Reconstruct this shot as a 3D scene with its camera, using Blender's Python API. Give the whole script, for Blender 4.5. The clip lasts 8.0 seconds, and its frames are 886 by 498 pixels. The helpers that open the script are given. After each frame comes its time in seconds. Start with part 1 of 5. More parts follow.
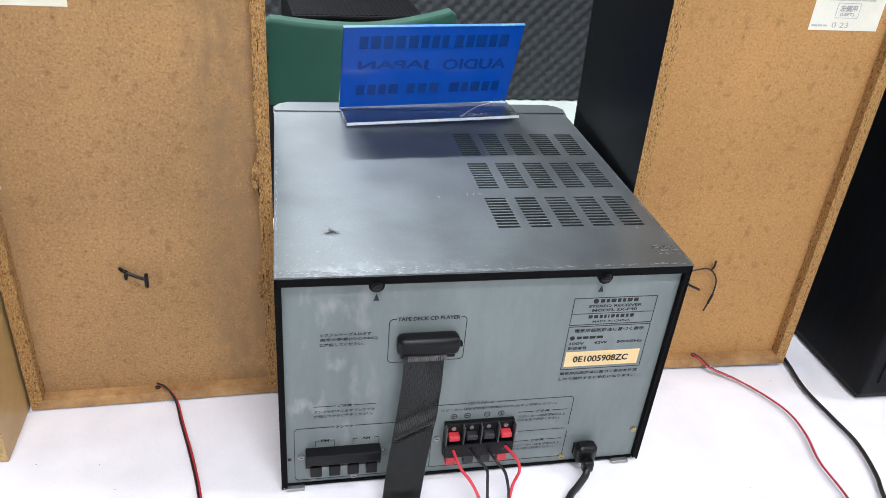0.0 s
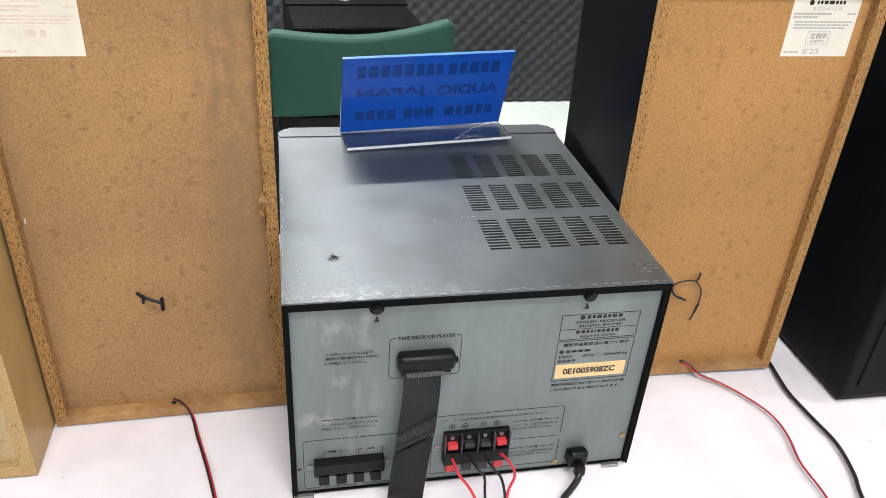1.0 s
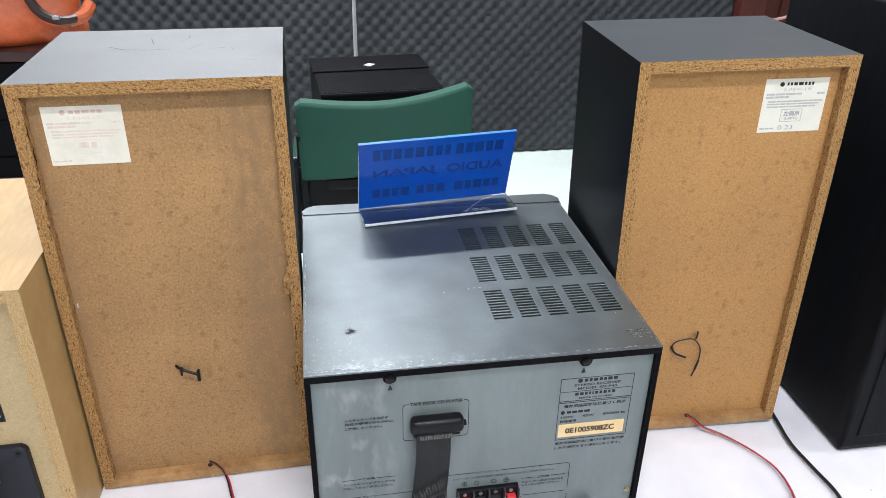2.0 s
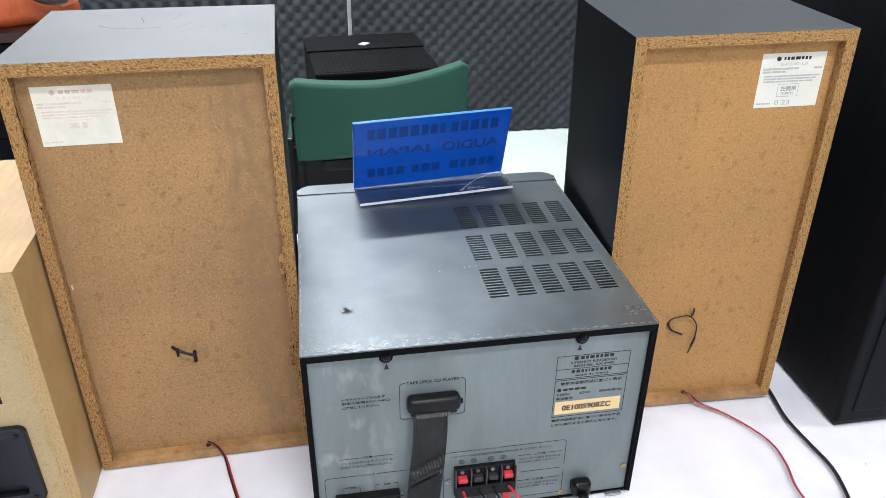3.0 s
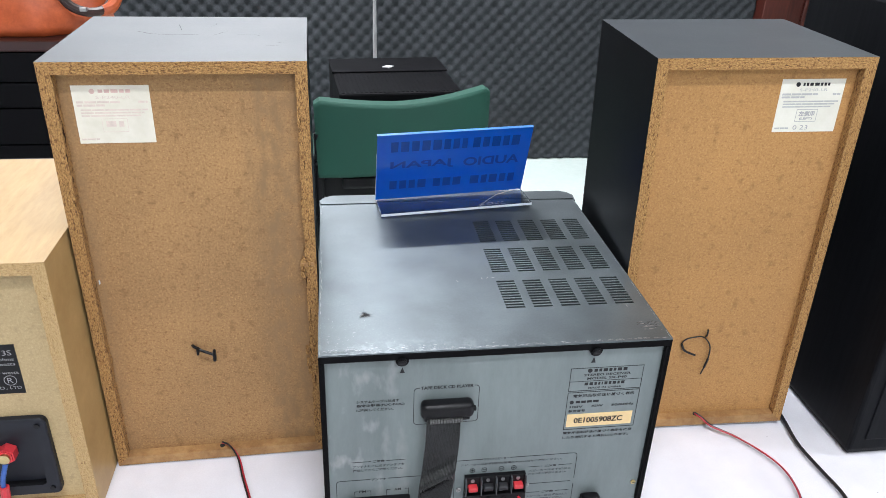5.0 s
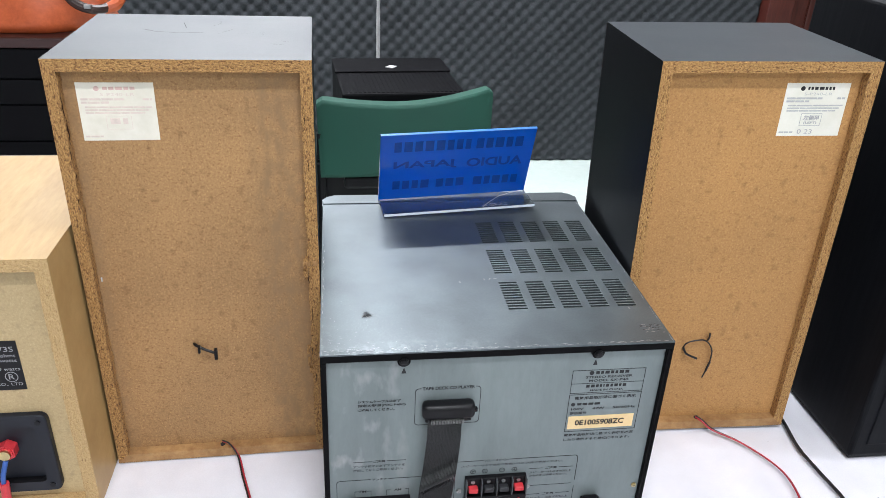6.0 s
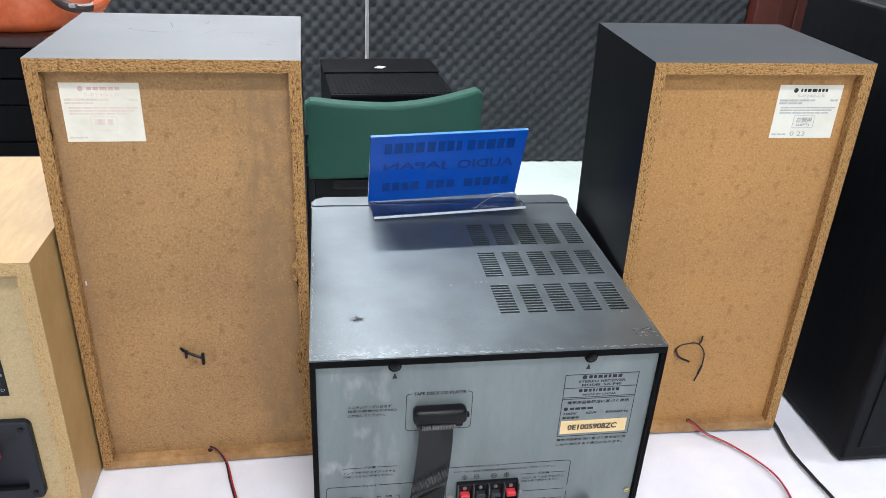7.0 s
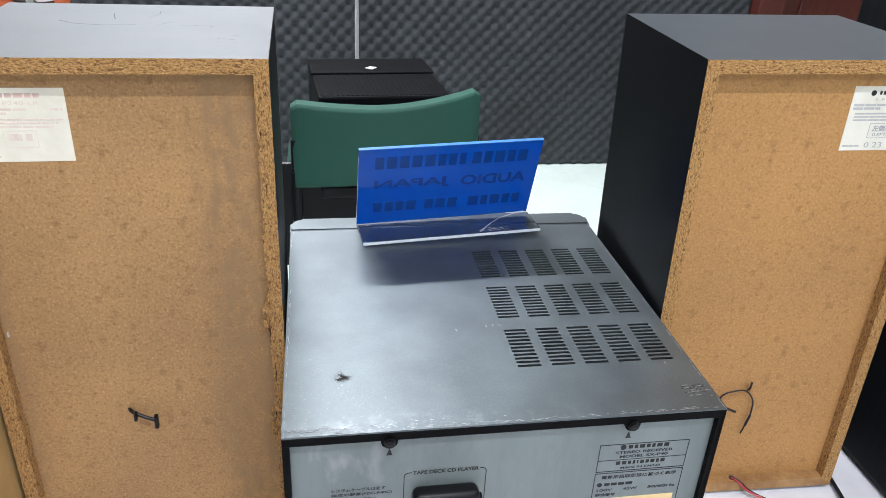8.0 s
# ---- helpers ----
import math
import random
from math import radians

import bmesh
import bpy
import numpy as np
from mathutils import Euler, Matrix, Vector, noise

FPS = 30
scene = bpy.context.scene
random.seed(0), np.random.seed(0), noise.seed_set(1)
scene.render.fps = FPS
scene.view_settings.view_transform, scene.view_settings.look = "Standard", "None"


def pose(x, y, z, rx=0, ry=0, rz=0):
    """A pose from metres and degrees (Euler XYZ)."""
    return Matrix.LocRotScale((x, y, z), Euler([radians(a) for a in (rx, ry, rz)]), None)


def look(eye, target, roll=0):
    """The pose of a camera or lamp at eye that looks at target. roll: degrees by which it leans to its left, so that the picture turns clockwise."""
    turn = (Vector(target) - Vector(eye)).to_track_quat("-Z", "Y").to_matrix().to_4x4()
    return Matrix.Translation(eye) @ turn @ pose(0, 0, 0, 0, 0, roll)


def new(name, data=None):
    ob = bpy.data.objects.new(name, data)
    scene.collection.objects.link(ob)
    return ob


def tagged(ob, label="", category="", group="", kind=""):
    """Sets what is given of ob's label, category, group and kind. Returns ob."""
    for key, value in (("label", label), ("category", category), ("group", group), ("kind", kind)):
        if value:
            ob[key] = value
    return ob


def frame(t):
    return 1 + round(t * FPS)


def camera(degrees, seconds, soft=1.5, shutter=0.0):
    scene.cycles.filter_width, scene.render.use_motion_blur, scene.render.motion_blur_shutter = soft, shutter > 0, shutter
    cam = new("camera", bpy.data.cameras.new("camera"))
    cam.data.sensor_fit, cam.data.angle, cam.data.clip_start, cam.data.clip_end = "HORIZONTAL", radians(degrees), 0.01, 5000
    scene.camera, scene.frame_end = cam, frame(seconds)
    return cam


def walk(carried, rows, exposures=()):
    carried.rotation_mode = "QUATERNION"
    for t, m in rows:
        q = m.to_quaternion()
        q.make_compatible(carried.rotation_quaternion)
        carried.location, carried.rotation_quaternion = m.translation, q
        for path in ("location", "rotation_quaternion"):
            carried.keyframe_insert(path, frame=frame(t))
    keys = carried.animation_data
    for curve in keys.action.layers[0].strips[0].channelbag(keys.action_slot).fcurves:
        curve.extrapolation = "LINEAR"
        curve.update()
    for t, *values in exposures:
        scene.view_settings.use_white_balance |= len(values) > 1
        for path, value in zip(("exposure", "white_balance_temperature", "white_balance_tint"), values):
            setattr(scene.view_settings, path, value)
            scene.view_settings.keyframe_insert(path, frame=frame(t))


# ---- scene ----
cam = camera(60.5, 8.0, soft=0.85)
PATH = [
    (0, (0.009, -0.384, 1.183), (0.408, 1.289, 0.162), 5.4),
    (0.5, (0.01, -0.385, 1.186), (0.414, 1.259, 0.121), 5.1),
    (0.8, (0.012, -0.396, 1.205), (0.394, 1.26, 0.152), 4.1),
    (1, (0.01, -0.406, 1.217), (0.393, 1.266, 0.189), 4.1),
    (1.2, (0.009, -0.416, 1.233), (0.387, 1.276, 0.236), 3.7),
    (1.5, (0.007, -0.431, 1.251), (0.352, 1.287, 0.288), 2.5),
    (1.7, (0.016, -0.446, 1.266), (0.32, 1.3, 0.338), 1.2),
    (2.8, (0.026, -0.441, 1.262), (0.336, 1.282, 0.296), 0.5),
    (3, (0.024, -0.444, 1.263), (0.329, 1.275, 0.286), 0.6),
    (3.5, (0.023, -0.448, 1.262), (0.317, 1.27, 0.28), 1.0),
    (4, (0.022, -0.456, 1.261), (0.307, 1.279, 0.308), 1.6),
    (4.5, (0.019, -0.458, 1.258), (0.306, 1.289, 0.329), 2.2),
    (4.7, (0.018, -0.459, 1.256), (0.294, 1.295, 0.335), 2.1),
    (5.8, (0.017, -0.463, 1.255), (0.283, 1.298, 0.346), 2.3),
    (6, (0.016, -0.46, 1.255), (0.286, 1.299, 0.343), 2.7),
    (6.5, (0.016, -0.458, 1.255), (0.296, 1.304, 0.35), 2.9),
    (7, (0.015, -0.452, 1.253), (0.315, 1.304, 0.344), 3.1),
    (7.2, (0.014, -0.446, 1.254), (0.314, 1.31, 0.344), 3.2),
    (7.5, (0.013, -0.423, 1.262), (0.329, 1.333, 0.358), 3.1),
    (7.7, (0.019, -0.375, 1.24), (0.346, 1.38, 0.338), 2.9),
    (8, (0.025, -0.341, 1.225), (0.344, 1.413, 0.318), 3.0),
]
# the film's white balance warms for a moment at the start
BALANCE = [(0, -0.02, 6500, 10), (0.5, -0.03, 6850, 12), (1.0, -0.05, 7050, 13), (1.5, -0.10, 6600, 10.5), (3.0, -0.08, 6380, 9.5), (8.0, -0.10, 6380, 9.5)]
walk(cam, [(t, look(eye, target, roll)) for t, eye, target, roll in PATH], BALANCE)

# ---- light ----
FLOOR, TABLE, CEIL = 0.10, 0.75, 2.90
world = bpy.data.worlds.new("world")
scene.world = world
world.use_nodes = True
world.node_tree.nodes["Background"].inputs[0].default_value = (0.8, 0.9, 1.0, 1)
world.node_tree.nodes["Background"].inputs[1].default_value = 0.05


def tube_or_fill(x, y, length, width, watts, colour=(0.94, 0.945, 0.995)):
    """An area lamp at ceiling height that runs along x, for fluorescent tubes and added fill."""
    data = bpy.data.lights.new("ceiling_tube_or_fill", "AREA")
    data.shape, data.size, data.size_y, data.energy, data.color = "RECTANGLE", length, width, watts, colour
    ob = new("ceiling_tube_or_fill", data)
    ob.matrix_world = pose(x, y, CEIL - 0.09)
    return ob


# tubes across the ceiling, placed by the shadows and the sign's reflection
tube_or_fill(-0.24, 1.95, 1.0, 0.07, 100)
tube_or_fill(0.05, -0.94, 1.1, 0.03, 38)
tube_or_fill(0.45, -2.3, 1.2, 0.09, 38)
# unseen fill lamps, added to lift the sides and the speaker tops
tube_or_fill(-2.1, -0.30, 1.2, 0.09, 11)
tube_or_fill(1.9, -0.30, 1.2, 0.09, 26)
tube_or_fill(-1.9, 1.95, 1.0, 0.07, 19)
tube_or_fill(1.42, 1.95, 1.0, 0.07, 17)


# ---- materials ----
def base_nodes(name):
    m = bpy.data.materials.new(name)
    m.use_nodes = True
    nt = m.node_tree
    return m, nt, nt.nodes["Principled BSDF"]


def surface(name, dark, light, scale=40, detail=6, rough=0.5, rough_var=0.1, metal=0.0, bump=0.05, bump_scale=None,
            blotch=0.15, blotch_scale=6, stretch=(1, 1, 1), spec=0.5, lo=0.35, hi=0.65, coat=0.0):
    """Two-scale procedural surface: grain between two colours, and larger stains that darken it."""
    m, nt, b = base_nodes(name)
    n, l = nt.nodes, nt.links
    tc = n.new("ShaderNodeTexCoord")
    mp = n.new("ShaderNodeMapping")
    mp.inputs["Scale"].default_value = stretch
    l.new(tc.outputs["Object"], mp.inputs["Vector"])
    fine = n.new("ShaderNodeTexNoise")
    fine.inputs["Scale"].default_value, fine.inputs["Detail"].default_value = scale, detail
    fine.inputs["Roughness"].default_value = 0.75
    l.new(mp.outputs[0], fine.inputs["Vector"])
    ramp = n.new("ShaderNodeValToRGB")
    ramp.color_ramp.elements[0].position, ramp.color_ramp.elements[1].position = lo, hi
    ramp.color_ramp.elements[0].color, ramp.color_ramp.elements[1].color = (*dark, 1), (*light, 1)
    l.new(fine.outputs["Fac"], ramp.inputs["Fac"])
    big = n.new("ShaderNodeTexNoise")
    big.inputs["Scale"].default_value, big.inputs["Detail"].default_value = blotch_scale, 4
    l.new(mp.outputs[0], big.inputs["Vector"])
    span = n.new("ShaderNodeMapRange")
    span.inputs["From Min"].default_value, span.inputs["From Max"].default_value = 0.3, 0.7
    span.inputs["To Min"].default_value, span.inputs["To Max"].default_value = 1 - blotch, 1 + blotch * 0.4
    l.new(big.outputs["Fac"], span.inputs["Value"])
    mix = n.new("ShaderNodeMix")
    mix.data_type, mix.blend_type = "RGBA", "MULTIPLY"
    mix.inputs["Factor"].default_value = 1.0
    l.new(ramp.outputs["Color"], mix.inputs["A"])
    l.new(span.outputs[0], mix.inputs["B"])
    l.new(mix.outputs["Result"], b.inputs["Base Color"])
    rr = n.new("ShaderNodeMapRange")
    rr.inputs["To Min"].default_value, rr.inputs["To Max"].default_value = rough - rough_var, rough + rough_var
    l.new(big.outputs["Fac"], rr.inputs["Value"])
    l.new(rr.outputs[0], b.inputs["Roughness"])
    b.inputs["Metallic"].default_value = metal
    b.inputs["Specular IOR Level"].default_value = spec
    b.inputs["Coat Weight"].default_value = coat
    if bump:
        bp = n.new("ShaderNodeBump")
        bp.inputs["Strength"].default_value, bp.inputs["Distance"].default_value = bump, 0.001
        if bump_scale:
            bn = n.new("ShaderNodeTexNoise")
            bn.inputs["Scale"].default_value, bn.inputs["Detail"].default_value = bump_scale, 3
            l.new(mp.outputs[0], bn.inputs["Vector"])
            l.new(bn.outputs["Fac"], bp.inputs["Height"])
        else:
            l.new(fine.outputs["Fac"], bp.inputs["Height"])
        l.new(bp.outputs[0], b.inputs["Normal"])
    return m


def plain(name, colour, rough=0.5, metal=0.0, spec=0.5, bump=0.03, scale=300):
    d = tuple(c * 0.85 for c in colour)
    return surface(name, d, colour, scale=scale, rough=rough, rough_var=0.06, metal=metal, bump=bump, blotch=0.1, blotch_scale=20, spec=spec)


def chipboard_material(name, pale, mid, deep, along, pits=0.375, pit_scale=480):
    """Cut edge of particle board: flakes of several browns lying along the board, dark pits between them."""
    m, nt, b = base_nodes(name)
    n, l = nt.nodes, nt.links
    tc = n.new("ShaderNodeTexCoord")
    mp = n.new("ShaderNodeMapping")
    mp.inputs["Scale"].default_value = along
    l.new(tc.outputs["Object"], mp.inputs["Vector"])
    flake = n.new("ShaderNodeTexNoise")
    flake.inputs["Scale"].default_value, flake.inputs["Detail"].default_value, flake.inputs["Roughness"].default_value = 1150, 5, 0.75
    l.new(mp.outputs[0], flake.inputs["Vector"])
    ramp = n.new("ShaderNodeValToRGB")
    e = ramp.color_ramp.elements
    e[0].position, e[0].color = 0.36, (*deep, 1)
    e[1].position, e[1].color = 0.66, (*pale, 1)
    k = e.new(0.48)
    k.color = (*mid, 1)
    l.new(flake.outputs["Fac"], ramp.inputs["Fac"])
    pit = n.new("ShaderNodeTexNoise")
    pit.inputs["Scale"].default_value, pit.inputs["Detail"].default_value = pit_scale, 4
    l.new(mp.outputs[0], pit.inputs["Vector"])
    pr = n.new("ShaderNodeValToRGB")
    pr.color_ramp.elements[0].position, pr.color_ramp.elements[1].position = pits - 0.05, pits + 0.04
    pr.color_ramp.elements[0].color, pr.color_ramp.elements[1].color = (0.34, 0.23, 0.16, 1), (1, 1, 1, 1)
    l.new(pit.outputs["Fac"], pr.inputs["Fac"])
    mix = n.new("ShaderNodeMix")
    mix.data_type, mix.blend_type = "RGBA", "MULTIPLY"
    mix.inputs["Factor"].default_value = 0.85
    l.new(ramp.outputs["Color"], mix.inputs["A"])
    l.new(pr.outputs["Color"], mix.inputs["B"])
    l.new(mix.outputs["Result"], b.inputs["Base Color"])
    b.inputs["Roughness"].default_value = 0.85
    bp = n.new("ShaderNodeBump")
    bp.inputs["Strength"].default_value, bp.inputs["Distance"].default_value = 1.0, 0.002
    l.new(pit.outputs["Fac"], bp.inputs["Height"])
    l.new(bp.outputs[0], b.inputs["Normal"])
    return m


def hardboard_material(name, dark, light, fleck, chip, stain=0.12, stain_scale=8, grime=()):
    """Pressed fibre board: fine mottling, scattered darker and paler fibres, faint large stains.
    grime holds (x, half width, strength) of grey upright bands where the board was handled."""
    m = surface(name, dark, light, scale=520, detail=10, rough=0.75, rough_var=0.1, bump=0.12, bump_scale=420, blotch=stain, blotch_scale=stain_scale, lo=0.34, hi=0.66)
    nt = m.node_tree
    n, l = nt.nodes, nt.links
    b = n["Principled BSDF"]
    tc = n.new("ShaderNodeTexCoord")

    def over(fac, colour):
        old = b.inputs["Base Color"].links[0].from_socket
        mix = n.new("ShaderNodeMix")
        mix.data_type = "RGBA"
        mix.inputs["B"].default_value = (*colour, 1)
        l.new(fac, mix.inputs["Factor"])
        l.new(old, mix.inputs["A"])
        l.new(mix.outputs["Result"], b.inputs["Base Color"])

    def spots(scale, lo, hi, top, stretch, shift, detail=3):
        mp = n.new("ShaderNodeMapping")
        mp.inputs["Scale"].default_value, mp.inputs["Location"].default_value = stretch, (shift, shift * 0.7, shift * 1.3)
        l.new(tc.outputs["Object"], mp.inputs["Vector"])
        f = n.new("ShaderNodeTexNoise")
        f.inputs["Scale"].default_value, f.inputs["Detail"].default_value = scale, detail
        l.new(mp.outputs[0], f.inputs["Vector"])
        r = n.new("ShaderNodeMapRange")
        r.inputs["From Min"].default_value, r.inputs["From Max"].default_value, r.inputs["To Max"].default_value = lo, hi, top
        l.new(f.outputs["Fac"], r.inputs["Value"])
        return r.outputs[0]

    over(spots(560, 0.56, 0.71, 0.64, (0.7, 1, 1.2), 1.0), fleck)
    over(spots(620, 0.565, 0.71, 0.50, (1.2, 1, 0.7), 4.0), chip)
    over(spots(120, 0.57, 0.72, 0.36, (1, 1, 1), 9.0, 6), tuple(c * 0.5 for c in fleck))
    for x, half, strength in grime:
        sep, near, sub, mul = (n.new(k) for k in ("ShaderNodeSeparateXYZ", "ShaderNodeMapRange", "ShaderNodeMath", "ShaderNodeMath"))
        l.new(tc.outputs["Object"], sep.inputs[0])
        sub.operation, mul.operation = "SUBTRACT", "MULTIPLY"
        sub.inputs[1].default_value = x
        l.new(sep.outputs[0], sub.inputs[0])
        size = n.new("ShaderNodeMath")
        size.operation = "ABSOLUTE"
        l.new(sub.outputs[0], size.inputs[0])
        near.inputs["From Min"].default_value, near.inputs["From Max"].default_value = half, half * 0.25
        l.new(size.outputs[0], near.inputs["Value"])
        l.new(near.outputs[0], mul.inputs[0])
        l.new(spots(150, 0.30, 0.70, strength, (1, 1, 0.5), 6.0, 8), mul.inputs[1])
        over(mul.outputs[0], (0.25, 0.150, 0.070))
    return m


M = {}
M["hardboard"] = hardboard_material("brown_hardboard", (0.36, 0.180, 0.058), (0.51, 0.276, 0.094), (0.27, 0.125, 0.042), (0.60, 0.36, 0.15))
M["hardboard_worn"] = hardboard_material("worn_brown_hardboard", (0.275, 0.150, 0.058), (0.445, 0.258, 0.106), (0.20, 0.084, 0.030), (0.58, 0.33, 0.14), 0.20, 9,
                                         [(0.156, 0.026, 1.0), (0.012, 0.010, 0.7), (0.176, 0.012, 0.9)])
M["hardboard_pale"] = hardboard_material("pale_hardboard", (0.42, 0.31, 0.155), (0.53, 0.40, 0.215), (0.38, 0.27, 0.13), (0.57, 0.45, 0.26))
ALONG_X, ALONG_Z = (0.42, 1, 1), (1, 1, 0.42)
M["chip_x"] = chipboard_material("chipboard_edge", (0.56, 0.335, 0.118), (0.38, 0.200, 0.065), (0.13, 0.062, 0.022), ALONG_X, 0.40, 620)
M["chip_z"] = chipboard_material("chipboard_edge", (0.56, 0.335, 0.118), (0.38, 0.200, 0.065), (0.13, 0.062, 0.022), ALONG_Z, 0.40, 620)
M["chip_worn_x"] = chipboard_material("worn_chipboard_edge", (0.54, 0.315, 0.108), (0.34, 0.178, 0.058), (0.105, 0.050, 0.020), ALONG_X, 0.40, 560)
M["chip_worn_z"] = chipboard_material("worn_chipboard_edge", (0.54, 0.315, 0.108), (0.34, 0.178, 0.058), (0.105, 0.050, 0.020), ALONG_Z, 0.40, 560)
M["crevice"] = plain("dark_brown_crevice", (0.035, 0.016, 0.008), rough=0.95, spec=0.1, bump=0)
M["chip_pale_x"] = chipboard_material("pale_chipboard_edge", (0.54, 0.38, 0.18), (0.46, 0.305, 0.135), (0.32, 0.19, 0.075), ALONG_X, 0.33)
M["chip_pale_z"] = chipboard_material("pale_chipboard_edge", (0.54, 0.38, 0.18), (0.46, 0.305, 0.135), (0.32, 0.19, 0.075), ALONG_Z, 0.33)
M["raw_strip"] = surface("rubbed_wood", (0.28, 0.14, 0.05), (0.46, 0.27, 0.11), scale=60, rough=0.7, bump=0.1, blotch=0.25, blotch_scale=25)
M["black_vinyl"] = surface("black_vinyl", (0.004, 0.0045, 0.0055), (0.007, 0.0078, 0.0095), scale=500, spec=0.08, rough=0.42, rough_var=0.05, bump=0.05, blotch=0.2, blotch_scale=12)
# paler, sheened copy of black_vinyl: the tops' reflected light put into the material
M["lit_top_vinyl"] = surface("lit_top_black_vinyl", (0.016, 0.018, 0.021), (0.026, 0.028, 0.032), scale=260, spec=0.4, rough=0.36, rough_var=0.08, bump=0.04, blotch=0.25, blotch_scale=10)
lit_top = M["lit_top_vinyl"].node_tree.nodes["Principled BSDF"]
lit_top.inputs["Sheen Weight"].default_value, lit_top.inputs["Sheen Roughness"].default_value = 0.17, 0.45
lit_top.inputs["Sheen Tint"].default_value = (0.82, 0.91, 0.98, 1)
M["black_grain"] = surface("black_wood_grain", (0.004, 0.0045, 0.006), (0.009, 0.010, 0.012), scale=160, stretch=(1, 1, 0.08), rough=0.5, rough_var=0.06, bump=0.06, blotch=0.2, spec=0.09)
M["beech"] = surface("beech_veneer", (0.43, 0.275, 0.108), (0.52, 0.345, 0.148), scale=25, stretch=(6, 1, 1), rough=0.45, bump=0.03, blotch=0.08)
M["cover"] = surface("grey_painted_steel", (0.110, 0.129, 0.136), (0.139, 0.161, 0.169), scale=700, rough=0.42, rough_var=0.05, metal=0.80, bump=0.04, blotch=0.22, blotch_scale=24)
def rubbed_paint(m):
    """Fine speckles and cloudy patches of rubbed paint, thickest at the lid's rear left corner and edge."""
    nt = m.node_tree
    n, l = nt.nodes, nt.links
    b = n["Principled BSDF"]
    tc, sep = n.new("ShaderNodeTexCoord"), n.new("ShaderNodeSeparateXYZ")
    l.new(tc.outputs["Object"], sep.inputs[0])

    def span(socket, a, z, lo=0.0, hi=1.0):
        k = n.new("ShaderNodeMapRange")
        for name, v in (("From Min", a), ("From Max", z), ("To Min", lo), ("To Max", hi)):
            k.inputs[name].default_value = v
        l.new(socket, k.inputs["Value"])
        return k.outputs[0]

    def both(op, p, q):
        k = n.new("ShaderNodeMath")
        k.operation = op
        l.new(p, k.inputs[0])
        l.new(q, k.inputs[1])
        return k.outputs[0]

    def cloud(scale, detail, lo, hi):
        k = n.new("ShaderNodeTexNoise")
        k.inputs["Scale"].default_value, k.inputs["Detail"].default_value, k.inputs["Roughness"].default_value = scale, detail, 0.7
        l.new(tc.outputs["Object"], k.inputs["Vector"])
        return span(k.outputs["Fac"], lo, hi)

    corner = both("MULTIPLY", span(sep.outputs[0], 0.17, 0.0), span(sep.outputs[1], 0.15, 0.0))
    edge = both("MULTIPLY", span(sep.outputs[0], 0.20, 0.02), span(sep.outputs[1], 0.022, 0.002))
    speck = both("MULTIPLY", cloud(900, 3, 0.56, 0.72), both("MULTIPLY", corner, cloud(40, 4, 0.35, 0.65)))
    patch = both("MULTIPLY", cloud(130, 6, 0.50, 0.72), edge)
    fac = both("MAXIMUM", speck, patch)
    mix = n.new("ShaderNodeMix")
    mix.data_type = "RGBA"
    mix.inputs["B"].default_value = (0.29, 0.31, 0.32, 1)
    l.new(fac, mix.inputs["Factor"])
    l.new(b.inputs["Base Color"].links[0].from_socket, mix.inputs["A"])
    l.new(mix.outputs["Result"], b.inputs["Base Color"])


rubbed_paint(M["cover"])
M["cover_black"] = plain("black_painted_steel", (0.003, 0.003, 0.0035), rough=0.5, spec=0.07)
M["panel"] = surface("zinc_grey_panel", (0.164, 0.196, 0.197), (0.203, 0.238, 0.239), scale=30, stretch=(1, 1, 0.25), rough=0.5, rough_var=0.1, metal=0.15, bump=0.02, blotch=0.14, blotch_scale=14)
nt = M["panel"].node_tree
pn, pl = nt.nodes, nt.links
base_in = pn["Principled BSDF"].inputs["Base Color"]
old = base_in.links[0].from_socket
ptc, pmap, psm = pn.new("ShaderNodeTexCoord"), pn.new("ShaderNodeMapping"), pn.new("ShaderNodeTexNoise")
pmap.inputs["Scale"].default_value = (1, 1, 0.45)
psm.inputs["Scale"].default_value, psm.inputs["Detail"].default_value = 75, 5
pl.new(ptc.outputs["Object"], pmap.inputs["Vector"])
pl.new(pmap.outputs[0], psm.inputs["Vector"])
psep, pfade, pthr, pmul = pn.new("ShaderNodeSeparateXYZ"), pn.new("ShaderNodeMapRange"), pn.new("ShaderNodeMapRange"), pn.new("ShaderNodeMath")
pl.new(ptc.outputs["Object"], psep.inputs[0])
pfade.inputs["From Min"].default_value, pfade.inputs["From Max"].default_value = 0.095, 0.015
pl.new(psep.outputs[0], pfade.inputs["Value"])
pthr.inputs["From Min"].default_value, pthr.inputs["From Max"].default_value = 0.54, 0.74
pl.new(psm.outputs["Fac"], pthr.inputs["Value"])
pmul.operation = "MULTIPLY"
pl.new(pfade.outputs[0], pmul.inputs[0])
pl.new(pthr.outputs[0], pmul.inputs[1])
pmix = pn.new("ShaderNodeMix")
pmix.data_type = "RGBA"
pmix.inputs["B"].default_value = (0.36, 0.37, 0.37, 1)
pl.new(pmul.outputs[0], pmix.inputs["Factor"])
pl.new(old, pmix.inputs["A"])
pl.new(pmix.outputs["Result"], base_in)
M["ink"] = plain("black_print", (0.010, 0.011, 0.013), rough=0.6, bump=0)
M["plastic"] = plain("black_plastic", (0.004, 0.004, 0.005), rough=0.36, spec=0.25)
M["matte_black"] = plain("matte_black_plastic", (0.0035, 0.0035, 0.0045), rough=0.6, spec=0.10)
